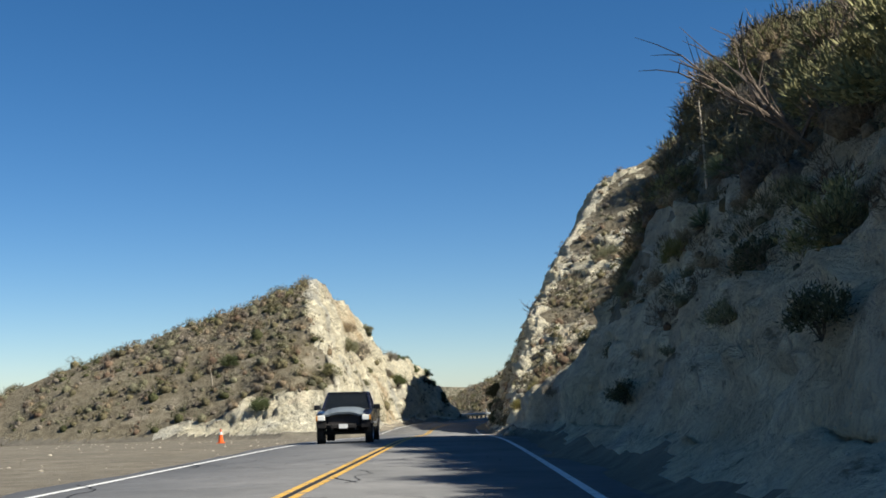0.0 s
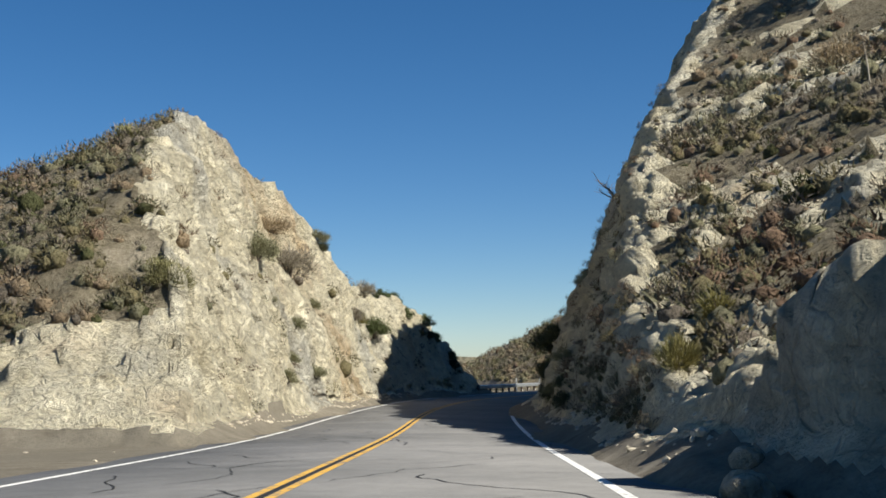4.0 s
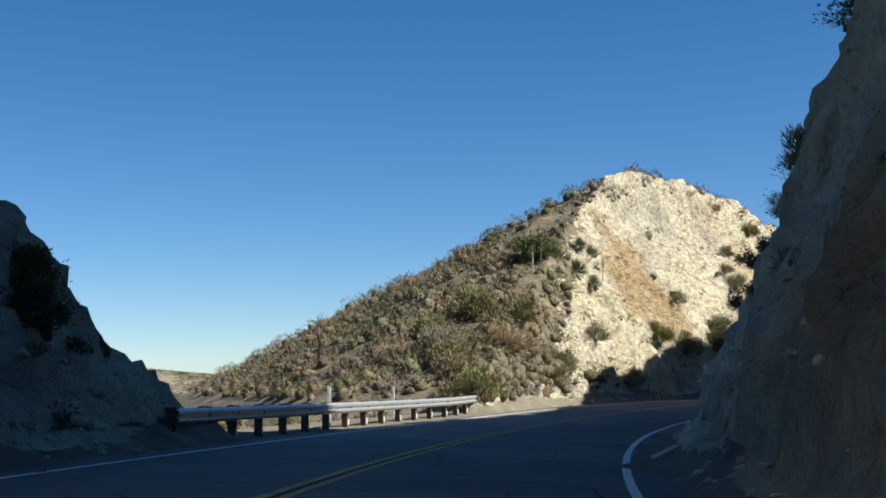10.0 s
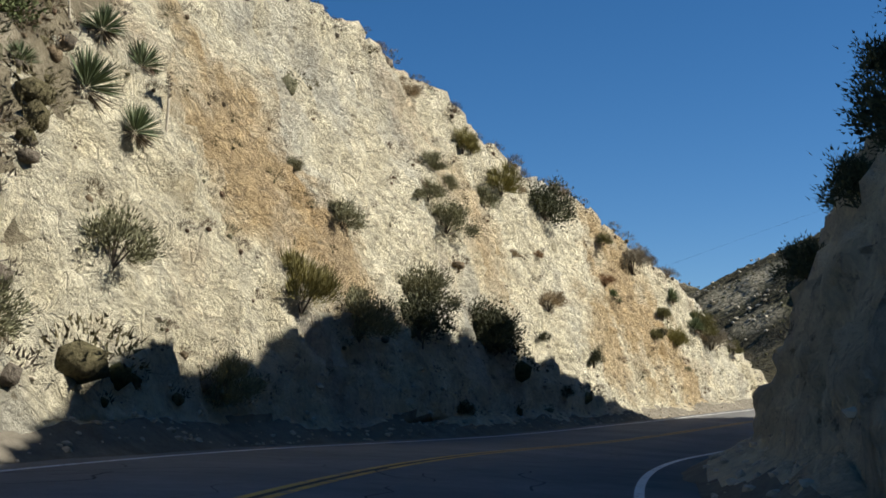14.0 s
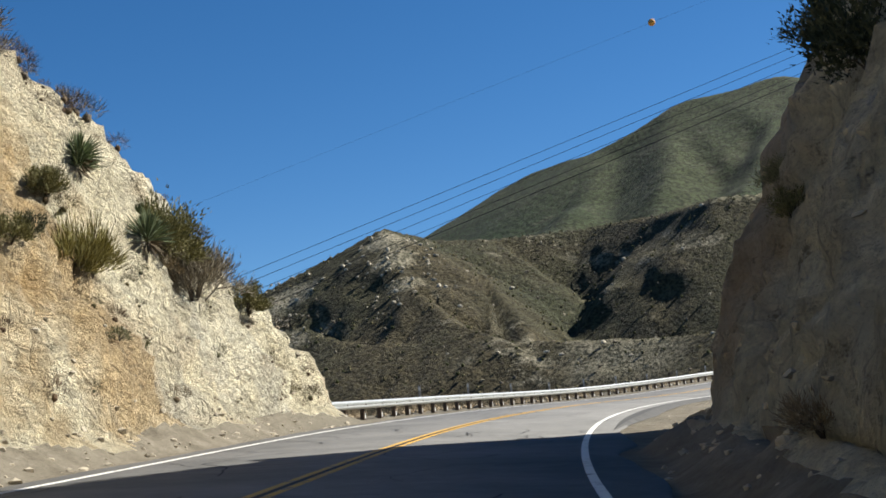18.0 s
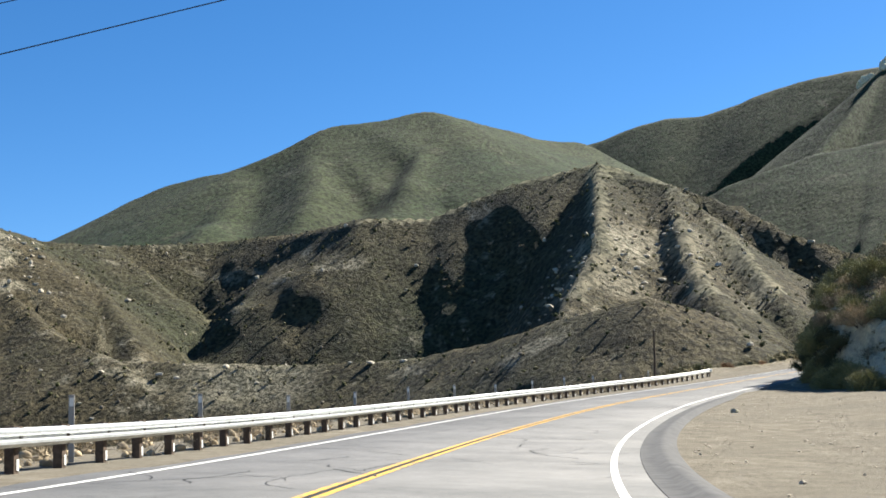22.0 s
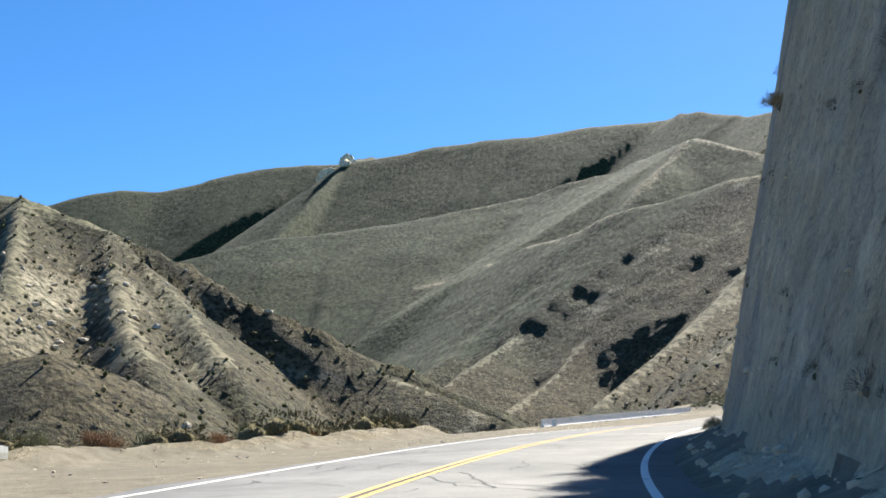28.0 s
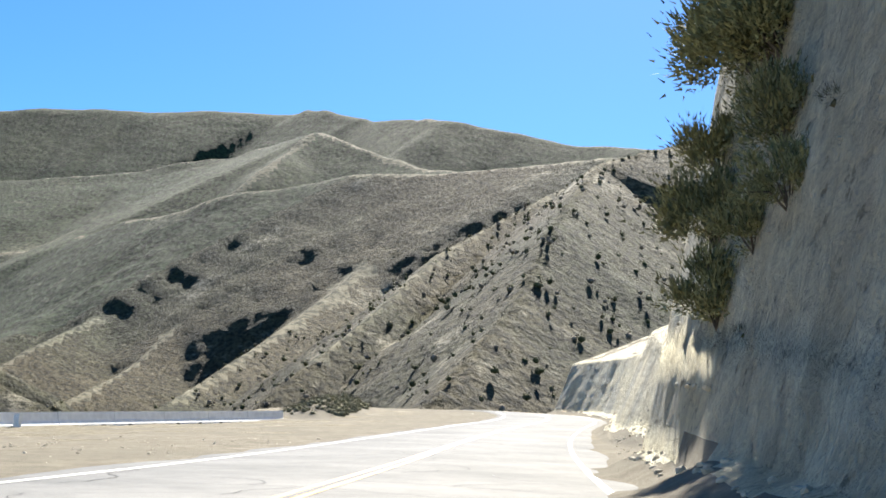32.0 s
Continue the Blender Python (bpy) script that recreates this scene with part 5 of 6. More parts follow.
ROUND_AT += [(283.5, -6.5, 0.7), (281, -6.4, 0.5), (276.5, 7.8, 0.7), (20.5, 6.7, 0.7), (128, 16.9, 2.4), (39.5, 7.4, 0.7)]
YELLOW_AT = [(515, 7.4, 1.8), (512, 8, 2.0), (505, 8.6, 2.0), (145.5, -7.3, 1), (257, -10.8, 1.2), (232, -6.8, 1.4), (258, -10.8, 1), (259.5, -10, 1.5), (282, -7.1, 1.4), (281, -7.1, 1.4), (34.5, 8, 0.7), (78, 9.9, 1), (87, 7.4, 0.7), (84, 6, 0.7)]
GREEN_AT = [(163.5, -7.4, 1.3), (166.5, -7.1, 1.2), (168.8, -6.5, 1.0), (158, -8.2, 1.3), (155, -8.2, 1.2), (452, -15, 1.3), (455, -14.6, 1.5), (468, -11.9, 1.2), (470, -11.6, 1.3), (480, -11.6, 1.2), (484, -11.9, 1.3), (147.2, -6.9, 1.9), (159, -7.5, 1.3), (221, -9.5, 1.9), (98, -12.2, 1.4), (104.5, -15.4, 1.3)]
DRY_AT = [(462, 5.3, 0.6), (470, 5.2, 0.6), (474, 5.3, 0.5), (210.5, -6.6, 1.7), (205.5, -7.5, 1.5), (130.5, -9.3, 2), (155.5, -6.7, 0.5), (252.5, -11.6, 1.1), (215, -5.9, 1.1), (209.5, -6.7, 1.3), (207, -10.8, 1.7), (261.5, -7.8, 1.6), (259, -8.7, 0.6), (270, -10.5, 1.4), (264.5, -10.4, 0.8), (287.5, -7.3, 0.9), (266, 6, 0.7), (264, 7.2, 0.7), (451.5, 7.2, 0.7), (29, 7.8, 0.8), (36.5, 9.9, 1.1), (34.5, 7.6, 0.7), (118, 18.5, 2.7), (34.5, 8.3, 0.7), (447, 9, 1.2), (437, 10.5, 1.4)]
GREY_AT = [(150, -8.1, 1.6), (207.5, -9, 1.5), (279, -9.2, 2.1), (281, -9.3, 1.6), (289, -7.1, 2.4), (128, -8.1, 2.5), (72.5, 7.6, 1.1), (144, -7.4, 1.3)]
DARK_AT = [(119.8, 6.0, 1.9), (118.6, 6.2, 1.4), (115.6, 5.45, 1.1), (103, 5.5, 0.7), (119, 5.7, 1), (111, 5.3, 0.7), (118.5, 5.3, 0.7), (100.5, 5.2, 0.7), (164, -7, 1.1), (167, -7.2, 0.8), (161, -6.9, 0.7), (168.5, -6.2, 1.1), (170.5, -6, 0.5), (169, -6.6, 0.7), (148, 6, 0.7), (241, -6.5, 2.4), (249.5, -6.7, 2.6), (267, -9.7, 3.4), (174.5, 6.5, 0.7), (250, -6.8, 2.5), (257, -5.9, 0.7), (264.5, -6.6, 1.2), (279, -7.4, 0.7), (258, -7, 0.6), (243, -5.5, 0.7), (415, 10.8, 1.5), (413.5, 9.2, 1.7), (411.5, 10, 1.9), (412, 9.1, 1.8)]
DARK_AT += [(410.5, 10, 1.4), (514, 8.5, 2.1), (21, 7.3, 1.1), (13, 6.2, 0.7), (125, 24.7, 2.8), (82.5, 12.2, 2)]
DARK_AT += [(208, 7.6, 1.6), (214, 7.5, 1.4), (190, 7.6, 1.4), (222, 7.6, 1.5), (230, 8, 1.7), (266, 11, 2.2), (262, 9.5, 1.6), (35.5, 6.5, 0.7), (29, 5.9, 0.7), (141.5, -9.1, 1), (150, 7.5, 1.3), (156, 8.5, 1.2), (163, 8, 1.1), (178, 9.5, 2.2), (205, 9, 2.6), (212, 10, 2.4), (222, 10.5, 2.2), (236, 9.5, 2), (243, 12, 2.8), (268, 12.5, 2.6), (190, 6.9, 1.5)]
DRY_AT += [(422, 8.4, 1.7), (415, 9.2, 2), (406, 12, 2.2), (411, 11.5, 2.6), (416, 10, 2.6), (421, 10, 2.6), (412, 14, 2.8)]
OLIVE_AT = [(203.5, -5.8, 1.3), (202.5, -6.6, 1.1), (509.5, 5.5, 1.5), (511, 5.8, 1.9), (511, 6.4, 2.5), (508.5, 6.3, 2.1), (512.5, 6.9, 2.3), (466, 11.6, 3.0), (462, 11.2, 2.4), (470, 10.6, 2.2), (404, 12, 1.9), (287.6, -7.6, 2.2), (514, 6.6, 1.5), (511, 7.2, 1.7), (508, 7.5, 1.6), (509, 6.6, 1.1), (506, 6.8, 1.0), (503, 7.8, 1.8), (500, 9, 2.2), (206, -8, 1.4), (209, -10, 1.6), (213, -7.2, 1.2), (407.5, 11, 2), (410, 13, 2.4), (413, 10.5, 2.2), (417.5, 9, 2.2), (420, 11.5, 2.6), (426, 9.5, 2.4), (403, 14, 1.8), (18, 9, 2.2), (22, 9.8, 2.4), (30, 11, 2), (450, 8, 1.6), (455, 9, 2.2), (212, -9.1, 1.9)]
OLIVE_AT += [(273.5, -9.4, 0.9), (278.5, -7.4, 0.8), (281, -7.8, 0.8), (263.5, 7.3, 0.7), (275, 7.6, 0.7), (292.5, -7, 1.2), (416.5, 7.5, 1.2), (417.5, 8.6, 1), (415.5, 8, 1.3), (412.5, 10.7, 1.3), (413, 8.5, 1.2), (514, 7.1, 0.9), (141, 26.6, 6.3), (16.5, 7.2, 1.1), (26, 10.1, 1.7), (36, 10.7, 1.4), (100.5, -7.3, 1.3), (113, -11.7, 1.2), (186, 8.6, 1.7), (452, 8.8, 1.6), (512, 9.6, 2.6), (506, 11.5, 3), (516, 8.6, 1.8), (524, 8.4, 1.8), (529, 9.4, 2), (497, 10.5, 2.6)]
OLIVE_AT += [(535, 10.5, 1.8)]
RUST_AT = [(459, -13.2, 1.2), (465, -12, 1.0), (472, -11.4, 1.1), (272.5, -8.5, 1.2), (262, -8.8, 0.6), (274.5, -8.6, 0.6), (270, 10.5, 2.2)]
YUCCA_AT = [(224.5, -8.5, 1.6), (226, -8.2, 1.2), (208.5, -8, 0.6), (206, -6.4, 0.8), (206, -7.6, 0.7), (205, -7.8, 0.6), (227.5, -9, 1.2), (225.5, -9.1, 1.1), (221.5, -8.3, 0.8), (211, -6.9, 0.8), (284, -8.4, 1.2), (287, -7.7, 1.4), (272.5, -8.1, 0.8), (284, -8.3, 1.2), (285.5, -7.5, 1.4), (273, -8, 0.6), (288.5, -7.4, 0.6), (33.5, 8.5, 1), (33, 9.2, 0.9)]
STALK_AT = [(219, -8.7, 1.2), (220.5, -8.9, 0.8), (225, -9.3, 1.2), (227, -8.3, 1.2), (35, 9, 2.5), (102.5, -16.6, 1.2), (107.5, 16.8, 1.6)]

# brush hanging over the far end of the tall cut, and the overgrown corner before it
OLIVE_AT += [(508, 6.3, 1.9), (506, 5.9, 1.4), (510, 6.5, 2.1), (503, 7.2, 1.7), (507, 5.7, 1.1), (512, 6.0, 1.4), (511, 6.9, 2.1), (505, 5.8, 1.1), (497, 8.0, 1.3)]
OLIVE_AT += [(412, 8.4, 2.0), (420, 6.9, 1.6), (428, 6.9, 1.7), (418, 8.2, 2.0), (432, 7.4, 1.5), (499, 9.4, 1.8)]
DARK_AT += [(218, 8.6, 1.6), (226, 8.8, 1.7), (234, 8.6, 1.7), (238, 7.6, 1.5), (242, 9.0, 1.8), (234, 7.0, 1.2), (226, 7.0, 1.2), (245, 7.4, 1.5), (252, 7.4, 1.6), (256, 8.2, 1.9), (260, 8.0, 1.5), (264, 8.6, 1.9), (268, 8.8, 1.6), (272, 8.4, 1.7), (276, 8.9, 1.5), (248, 8.0, 1.7), (416, 7.3, 1.6), (424, 6.8, 1.6), (422, 7.8, 2.0), (426, 7.7, 2.0), (430, 7.6, 1.9), (413, 7.8, 1.3), (434, 7.6, 1.5), (410, 9.0, 1.6)]

OLIVE_AT += [(417, 8.2, 1.6), (425, 8.2, 1.5), (409, 10.5, 2), (409, 9.5, 2), (414, 8.4, 2.2), (419, 8.6, 2.4), (424, 9, 2.2)]
# tufts clinging to the first cut
DRY_AT += [(24, 7.6, 0.7), (26, 8.4, 0.8), (30, 8.8, 0.8), (36, 8.6, 0.8), (42, 8.4, 0.7), (31, 6.6, 0.4)]
ROUND_AT += [(28, 7.2, 0.5), (33, 7.8, 0.7), (38, 7.2, 0.5), (27, 6.6, 0.4), (22, 8.2, 0.8), (34, 9.6, 0.9)]

plant_rng = random.Random(7)
# thick brush over the top of the first cut
for k in range(34):
    spot = (4 + 1.35 * k, plant_rng.uniform(8.6, 13.5), plant_rng.uniform(0.7, 1.7))
    plant_rng.choice((OLIVE_AT, ROUND_AT, DRY_AT, GREY_AT, OLIVE_AT)).append(spot)
for kind, spots in (("round", ROUND_AT), ("yellow", YELLOW_AT), ("green", GREEN_AT), ("dry", DRY_AT), ("grey", GREY_AT), ("dark", DARK_AT), ("olive", OLIVE_AT), ("rust", RUST_AT)):
    n, leaf, wide, broom = LEAF_SHAPE[kind]
    models = [bush_parts(100 + 7 * k + len(kind), kind, n, leaf, wide, broom) for k in range(3)]
    full = [bush_parts(160 + 7 * k + len(kind), kind, int(1.4 * n), (leaf[0] * 0.85, leaf[1] * 0.85), wide * 0.95, broom) for k in range(2)]
    tuft = [bush_parts(200 + 7 * k + len(kind), kind, 700, (leaf[0] * 1.3, leaf[1] * 1.3), wide * 1.7, broom) for k in range(2)]
    grand = bush_parts(240 + len(kind), kind, int(2.2 * n), (leaf[0] * 0.6, leaf[1] * 0.6), wide * 0.85, broom)
    label, stretch = ABOUT[kind]
    for s, d, size in spots:
        at, up_slope = surface(s, d)
        size *= 1.85 if d < 0 and 200 < s < 240 else 1.4
        root = thing("shrub", label, "shrub", pose(at.x, at.y, at.z - 0.06 * size, plant_rng.uniform(-12, 12), plant_rng.uniform(-12, 12), plant_rng.uniform(0, 360)) @ Matrix.Diagonal((size, size, size * stretch, 1)))
        fol, stm = grand if size > 2.5 else full[plant_rng.randrange(2)] if size > 1.5 else models[plant_rng.randrange(3)] if size > 0.8 else tuft[plant_rng.randrange(2)]
        shared("foliage", fol, root)
        shared("stem", stm, root)


def yucca_parts(seed, skirt):
    rng = np.random.default_rng(seed)
    n = 260
    az, el = rng.uniform(0, 2 * np.pi, n), np.radians(rng.uniform(-8, 88, n))
    way = np.stack([np.cos(az) * np.cos(el), np.sin(az) * np.cos(el), np.sin(el)], -1)
    v, f = blades(rng, way * 0.05 + np.array([0, 0, 0.12]), way, rng.uniform(0.42, 0.52, n), np.full(n, 0.024))
    fresh = mesh_of("leaves", v, f, YUCCA_LEAF)
    m = skirt
    az, el = rng.uniform(0, 2 * np.pi, m), np.radians(rng.uniform(-60, 0, m))
    way = np.stack([np.cos(az) * np.cos(el), np.sin(az) * np.cos(el), np.sin(el)], -1)
    v, f = blades(rng, way * 0.05 + np.array([0, 0, 0.10]), way, rng.uniform(0.25, 0.42, m), np.full(m, 0.03))
    return fresh, mesh_of("dry_skirt", v, f, YUCCA_DRY)


yuccas = [yucca_parts(300 + k, 30 + 30 * k) for k in range(3)]
for s, d, size in YUCCA_AT:
    at, _ = surface(s, d)
    size *= 1.1
    root = thing("yucca", "spiky grey-green yucca rosette on the slope", "yucca", pose(at.x, at.y, at.z + 0.02, plant_rng.uniform(-15, 15), plant_rng.uniform(-15, 15), plant_rng.uniform(0, 360)) @ Matrix.Scale(size, 4), "yucca plants")
    fresh, dry = yuccas[plant_rng.randrange(3)]
    shared("leaves", fresh, root)
    tagged(shared("dry_skirt", dry, root), "dead brown hanging blades")
for k, (s, d, size) in enumerate(STALK_AT):
    at, _ = surface(s, d)
    tall = max(size, 1.2) * (1.35 if size < 2 else 1.0)
    root = thing("yucca_stalk", "tall pale dry yucca flower stalk", "flower stalk", pose(at.x, at.y, at.z - 0.1, plant_rng.uniform(-6, 6), plant_rng.uniform(-8, 4), 0), "yucca flower stalks")
    part("stem", tube(bmesh.new(), [(0, 0, 0), (0.02, 0, tall * 0.5), (0.0, 0.02, tall)], [0.035, 0.03, 0.015], 7), STALK_PALE, root)
    rng = np.random.default_rng(400 + k)
    n = 90
    hgt = rng.uniform(0.62, 1.02, n) * tall
    az = rng.uniform(0, 2 * np.pi, n)
    way = np.stack([np.cos(az), np.sin(az), rng.uniform(-0.1, 0.7, n)], -1)
    v, f = blades(rng, np.stack([hgt * 0, hgt * 0, hgt], -1), way, rng.uniform(0.06, 0.16, n), np.full(n, 0.03))
    head = new("seed_head", mesh_of("seed_head", v, f, YUCCA_DRY))
    head.parent = root


# dead tree over the first cut
def dead_tree(at, tall, seed, lean):
    rng = random.Random(seed)
    root = thing("dead_tree", "bare leafless dead tree with grey twisted branches", "tree", pose(at.x, at.y, at.z - 0.15))

    def limb(p, way, length, r, depth, parent, name):
        pts, radii = [p], [r]
        q, w = p.copy(), way.copy()
        for k in range(5):
            w = (w + Vector((rng.uniform(-0.28, 0.28), rng.uniform(-0.28, 0.28), rng.uniform(-0.1, 0.22)))).normalized()
            q = q + w * length / 5
            pts.append(q.copy())
            radii.append(r * (1 - 0.14 * (k + 1)))
        ob = part(name, tube(bmesh.new(), pts, radii, 6 if depth < 2 else 4, False), DEAD_WOOD, parent)
        return pts, ob

    trunk, t_ob = limb(Vector((0, 0, 0)), Vector(lean).normalized(), tall * 0.4, 0.085, 0, root, "trunk")
    for b in range(5):
        start = trunk[2 + b % 4]
        way = Vector((lean[0] * 0.6 + rng.uniform(-0.9, 0.9), rng.uniform(-0.9, 0.9), rng.uniform(0.2, 0.9))).normalized()
        pts, ob = limb(start, way, tall * rng.uniform(0.4, 0.65), 0.045, 1, root, "branch")
        bm = bmesh.new()
        for k in range(11):
            p = pts[1 + k % 5]
            w = (way + Vector((rng.uniform(-1, 1), rng.uniform(-1, 1), rng.uniform(-0.3, 0.9)))).normalized()
            e = p + w * tall * rng.uniform(0.12, 0.3)
            tube(bm, [p, p.lerp(e, 0.5) + Vector((rng.uniform(-0.06, 0.06), rng.uniform(-0.06, 0.06), 0.03)), e], [0.016, 0.011, 0.004], 4, False)
        part("twig", bm, DEAD_WOOD, ob)
    return root


for k, (s, d, tall, lean) in enumerate(((25.5, 9.4, 3.8, (-0.9, 0.2, 0.55)), (22.0, 11.5, 3.2, (-0.4, 0.1, 0.9)), (29.0, 11.6, 2.4, (-0.3, 0.3, 0.9)), (128.0, 9.6, 2.0, (-0.7, 0.0, 0.8)))):
    dead_tree(surface(s, d)[0], tall, 50 + k, lean)


# ---- brush that covers the natural slopes ----
def make_brush(name, c):
    """Twiggy brush: noise paints leaf clusters and the shade in the gaps between them."""
    m = Mat(name, 1.0)
    m.b.inputs["Specular IOR Level"].default_value = 0.05
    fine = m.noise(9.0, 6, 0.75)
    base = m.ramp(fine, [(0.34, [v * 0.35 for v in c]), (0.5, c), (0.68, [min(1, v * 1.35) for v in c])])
    base = m.mix(0.6, base, m.ramp(m.island(), [(0.0, (0.72, 0.72, 0.72)), (1.0, (1.2, 1.17, 1.12))]), 'MULTIPLY')
    base = m.mix(0.7, base, m.ramp(m.noise(0.35, 4), [(0.35, (0.8, 0.78, 0.76)), (0.65, (1.15, 1.12, 1.05))]), 'MULTIPLY')
    m.color(base)
    m.bump(fine, 1.0, 0.12)
    return m.m


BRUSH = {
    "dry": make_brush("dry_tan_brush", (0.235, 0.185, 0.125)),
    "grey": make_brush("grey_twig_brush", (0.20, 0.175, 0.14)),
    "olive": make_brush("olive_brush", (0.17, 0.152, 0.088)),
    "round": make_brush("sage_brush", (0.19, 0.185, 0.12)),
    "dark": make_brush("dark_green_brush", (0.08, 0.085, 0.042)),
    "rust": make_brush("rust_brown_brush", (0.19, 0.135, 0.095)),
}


def lump_mesh(rounds):
    bm = bmesh.new()
    bmesh.ops.create_icosphere(bm, subdivisions=rounds, radius=0.5)
    v = np.array([w.co[:] for w in bm.verts])
    f = np.array([[w.index for w in t.verts] for t in bm.faces])
    bm.free()
    return v, f


LUMP = {1: lump_mesh(1), 2: lump_mesh(2)}


def clumps(name, centres, sizes, per, leaf, wide, mat, label, seed, body=1, stout=0.55):
    """Low bushes: a lumpy twig body each, bristling with small leaves."""
    rng = np.random.default_rng(seed)
    n = len(centres)
    v0, f0 = LUMP[body]
    squat1 = rng.uniform(0.6, 1.05, n)
    turn = rng.uniform(0, 6.28, n)
    dent = 0.80 + 0.34 * rng.random((n, len(v0), 1))
    b = v0[None] * dent * np.stack([rng.uniform(0.8, 1.2, n), rng.uniform(0.8, 1.2, n), squat1 * 1.1], -1)[:, None]
    c, q = np.cos(turn)[:, None], np.sin(turn)[:, None]
    b = np.stack([b[..., 0] * c - b[..., 1] * q, b[..., 0] * q + b[..., 1] * c, b[..., 2] + 0.12], -1)
    bv = (b * sizes[:, None, None] * stout + centres[:, None]).reshape(-1, 3)
    bf = (f0[None] + (np.arange(n) * len(v0))[:, None, None]).reshape(-1, 3)
    pick = np.repeat(np.arange(n), per)
    u = rng.normal(size=(n * per, 3))
    u[:, 2] = np.abs(u[:, 2])
    u /= np.linalg.norm(u, axis=1, keepdims=True)
    r = (0.36 + 0.14 * rng.random(n * per)) * (0.9 + 0.15 * np.sin(3 * np.arctan2(u[:, 1], u[:, 0]) + pick * 1.7))
    sz = sizes[pick]
    at = centres[pick] + u * (r * sz)[:, None] * np.stack([squat1[pick] * 0 + 1, squat1[pick] * 0 + 1, squat1[pick] * 1.1], -1) + np.array([0, 0, 0.1]) * sz[:, None]
    way = u + rng.normal(size=u.shape) * 0.55 + np.array([0, 0, 0.35])
    v, f = blades(rng, at, way, rng.uniform(leaf[0], leaf[1], n * per) * sz, wide * sz * rng.uniform(0.7, 1.4, n * per), True)
    me = mesh_of(name, np.vstack([bv, v]), np.vstack([bf, f + len(bv)]), mat)
    me.polygons.foreach_set("use_smooth", np.r_[np.ones(len(bf), bool), np.zeros(len(f), bool)])
    return tagged(new(name, me), label, "brush", kind="stuff")


def slope_spots(p, side, stretches, count, seed):
    """Places on the natural part of a bank, and a few on its cut."""
    rng = np.random.default_rng(seed)
    n = count * 8
    a, b = np.array(stretches, float)[rng.integers(0, len(stretches), n)].T
    i = np.searchsorted(BANK_S, rng.uniform(a, b)).clip(1, len(BANK_S) - 2)
    dd = 5.4 + 46 * rng.random(n) ** 1.5
    j = np.searchsorted(BANK_D, dd).clip(1, len(BANK_D) - 2)
    s = BANK_S[i]
    h, cut = right_bank(s, BANK_D[j]) if side > 0 else left_bank(s, BANK_D[j])
    on_cut = cut < h + 1.0
    if side < 0:
        on_cut &= ~grown_over(s, h)
    level = np.abs(h) < 0.5
    if side < 0:
        level |= (s > 88) & (s < 122) & (h < 4.2 - 0.25 * (BANK_D[j] - 5))
    patch = fbm(p[i, j] * 0.15, 2, 0.5, seed)
    ok = np.where(on_cut, rng.random(n) < (0.05 if side < 0 else 0.0), patch > -0.7) & ~level
    return p[i, j][ok][:count], patch[ok][:count], rng


def patch_brush(p, side, stretches, count, seed):
    spots, patch, rng = slope_spots(p, side, stretches, count, seed)
    sizes = 0.5 + 1.2 * rng.random(len(spots)) ** 2.0
    mixer = rng.random(len(spots)) * 0.75 + 0.25 * (patch + 0.5)
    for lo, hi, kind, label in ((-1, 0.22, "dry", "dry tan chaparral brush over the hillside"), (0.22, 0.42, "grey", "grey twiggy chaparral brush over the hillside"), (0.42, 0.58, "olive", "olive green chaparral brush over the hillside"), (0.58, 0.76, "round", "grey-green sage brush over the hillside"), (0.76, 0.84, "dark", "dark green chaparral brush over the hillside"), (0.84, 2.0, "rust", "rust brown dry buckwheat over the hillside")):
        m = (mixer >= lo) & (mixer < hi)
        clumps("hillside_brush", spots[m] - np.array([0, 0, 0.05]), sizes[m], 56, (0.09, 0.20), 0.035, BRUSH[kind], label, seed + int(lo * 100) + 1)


patch_brush(P_LEFT, -1, [(88, 180), (88, 130), (196, 262), (197, 225)], 5200, 900)
# larger bushes among the brush of the two hills
spots, patch, rng = slope_spots(P_LEFT, -1, [(90, 178), (90, 140), (196, 255)], 330, 931)
mixed = rng.random(len(spots))
for lo, hi, kind in ((0, 0.4, "olive"), (0.4, 0.65, "round"), (0.65, 0.8, "rust"), (0.8, 1.0, "dark")):
    m = (mixed >= lo) & (mixed < hi)
    clumps("hillside_bushes", spots[m], rng.uniform(1.0, 2.1, m.sum()), 170, (0.05, 0.12), 0.024, BRUSH[kind], "larger chaparral bushes scattered over the hillside", 933 + int(lo * 100))
patch_brush(P_RIGHT, 1, [(-10, 60), (80, 152), (80, 152), (400, 436), (400, 462)], 4800, 950)


def tufts(count, s0, s1, side, low, high, kinds, seed, big=0.75):
    """Small plants rooted in the cracks of a cut."""
    rng = np.random.default_rng(seed)
    s = rng.uniform(s0, s1, count)
    foot, steep = (R_FOOT(s), R_STEEP(s)) if side > 0 else (L_FOOT(s), 2.35)
    top = R_TOP(s) if side > 0 else np.maximum(L_HILL1(s), L_HILL2(s))
    d = side * (foot + top * rng.uniform(low, high, count) / steep)
    ok = top > 1.2
    pts = np.array([surface(a, b)[0] for a, b in zip(s[ok], d[ok])])
    sizes = 0.25 + (big - 0.25) * rng.random(len(pts)) ** 1.8
    which = rng.integers(0, len(kinds), len(pts))
    for k, (kind, label) in enumerate(kinds):
        m = which == k
        clumps("cut_tufts", pts[m], sizes[m], 150, (0.14, 0.36), 0.016, BRUSH[kind], label, seed + k, 1, 0.3)


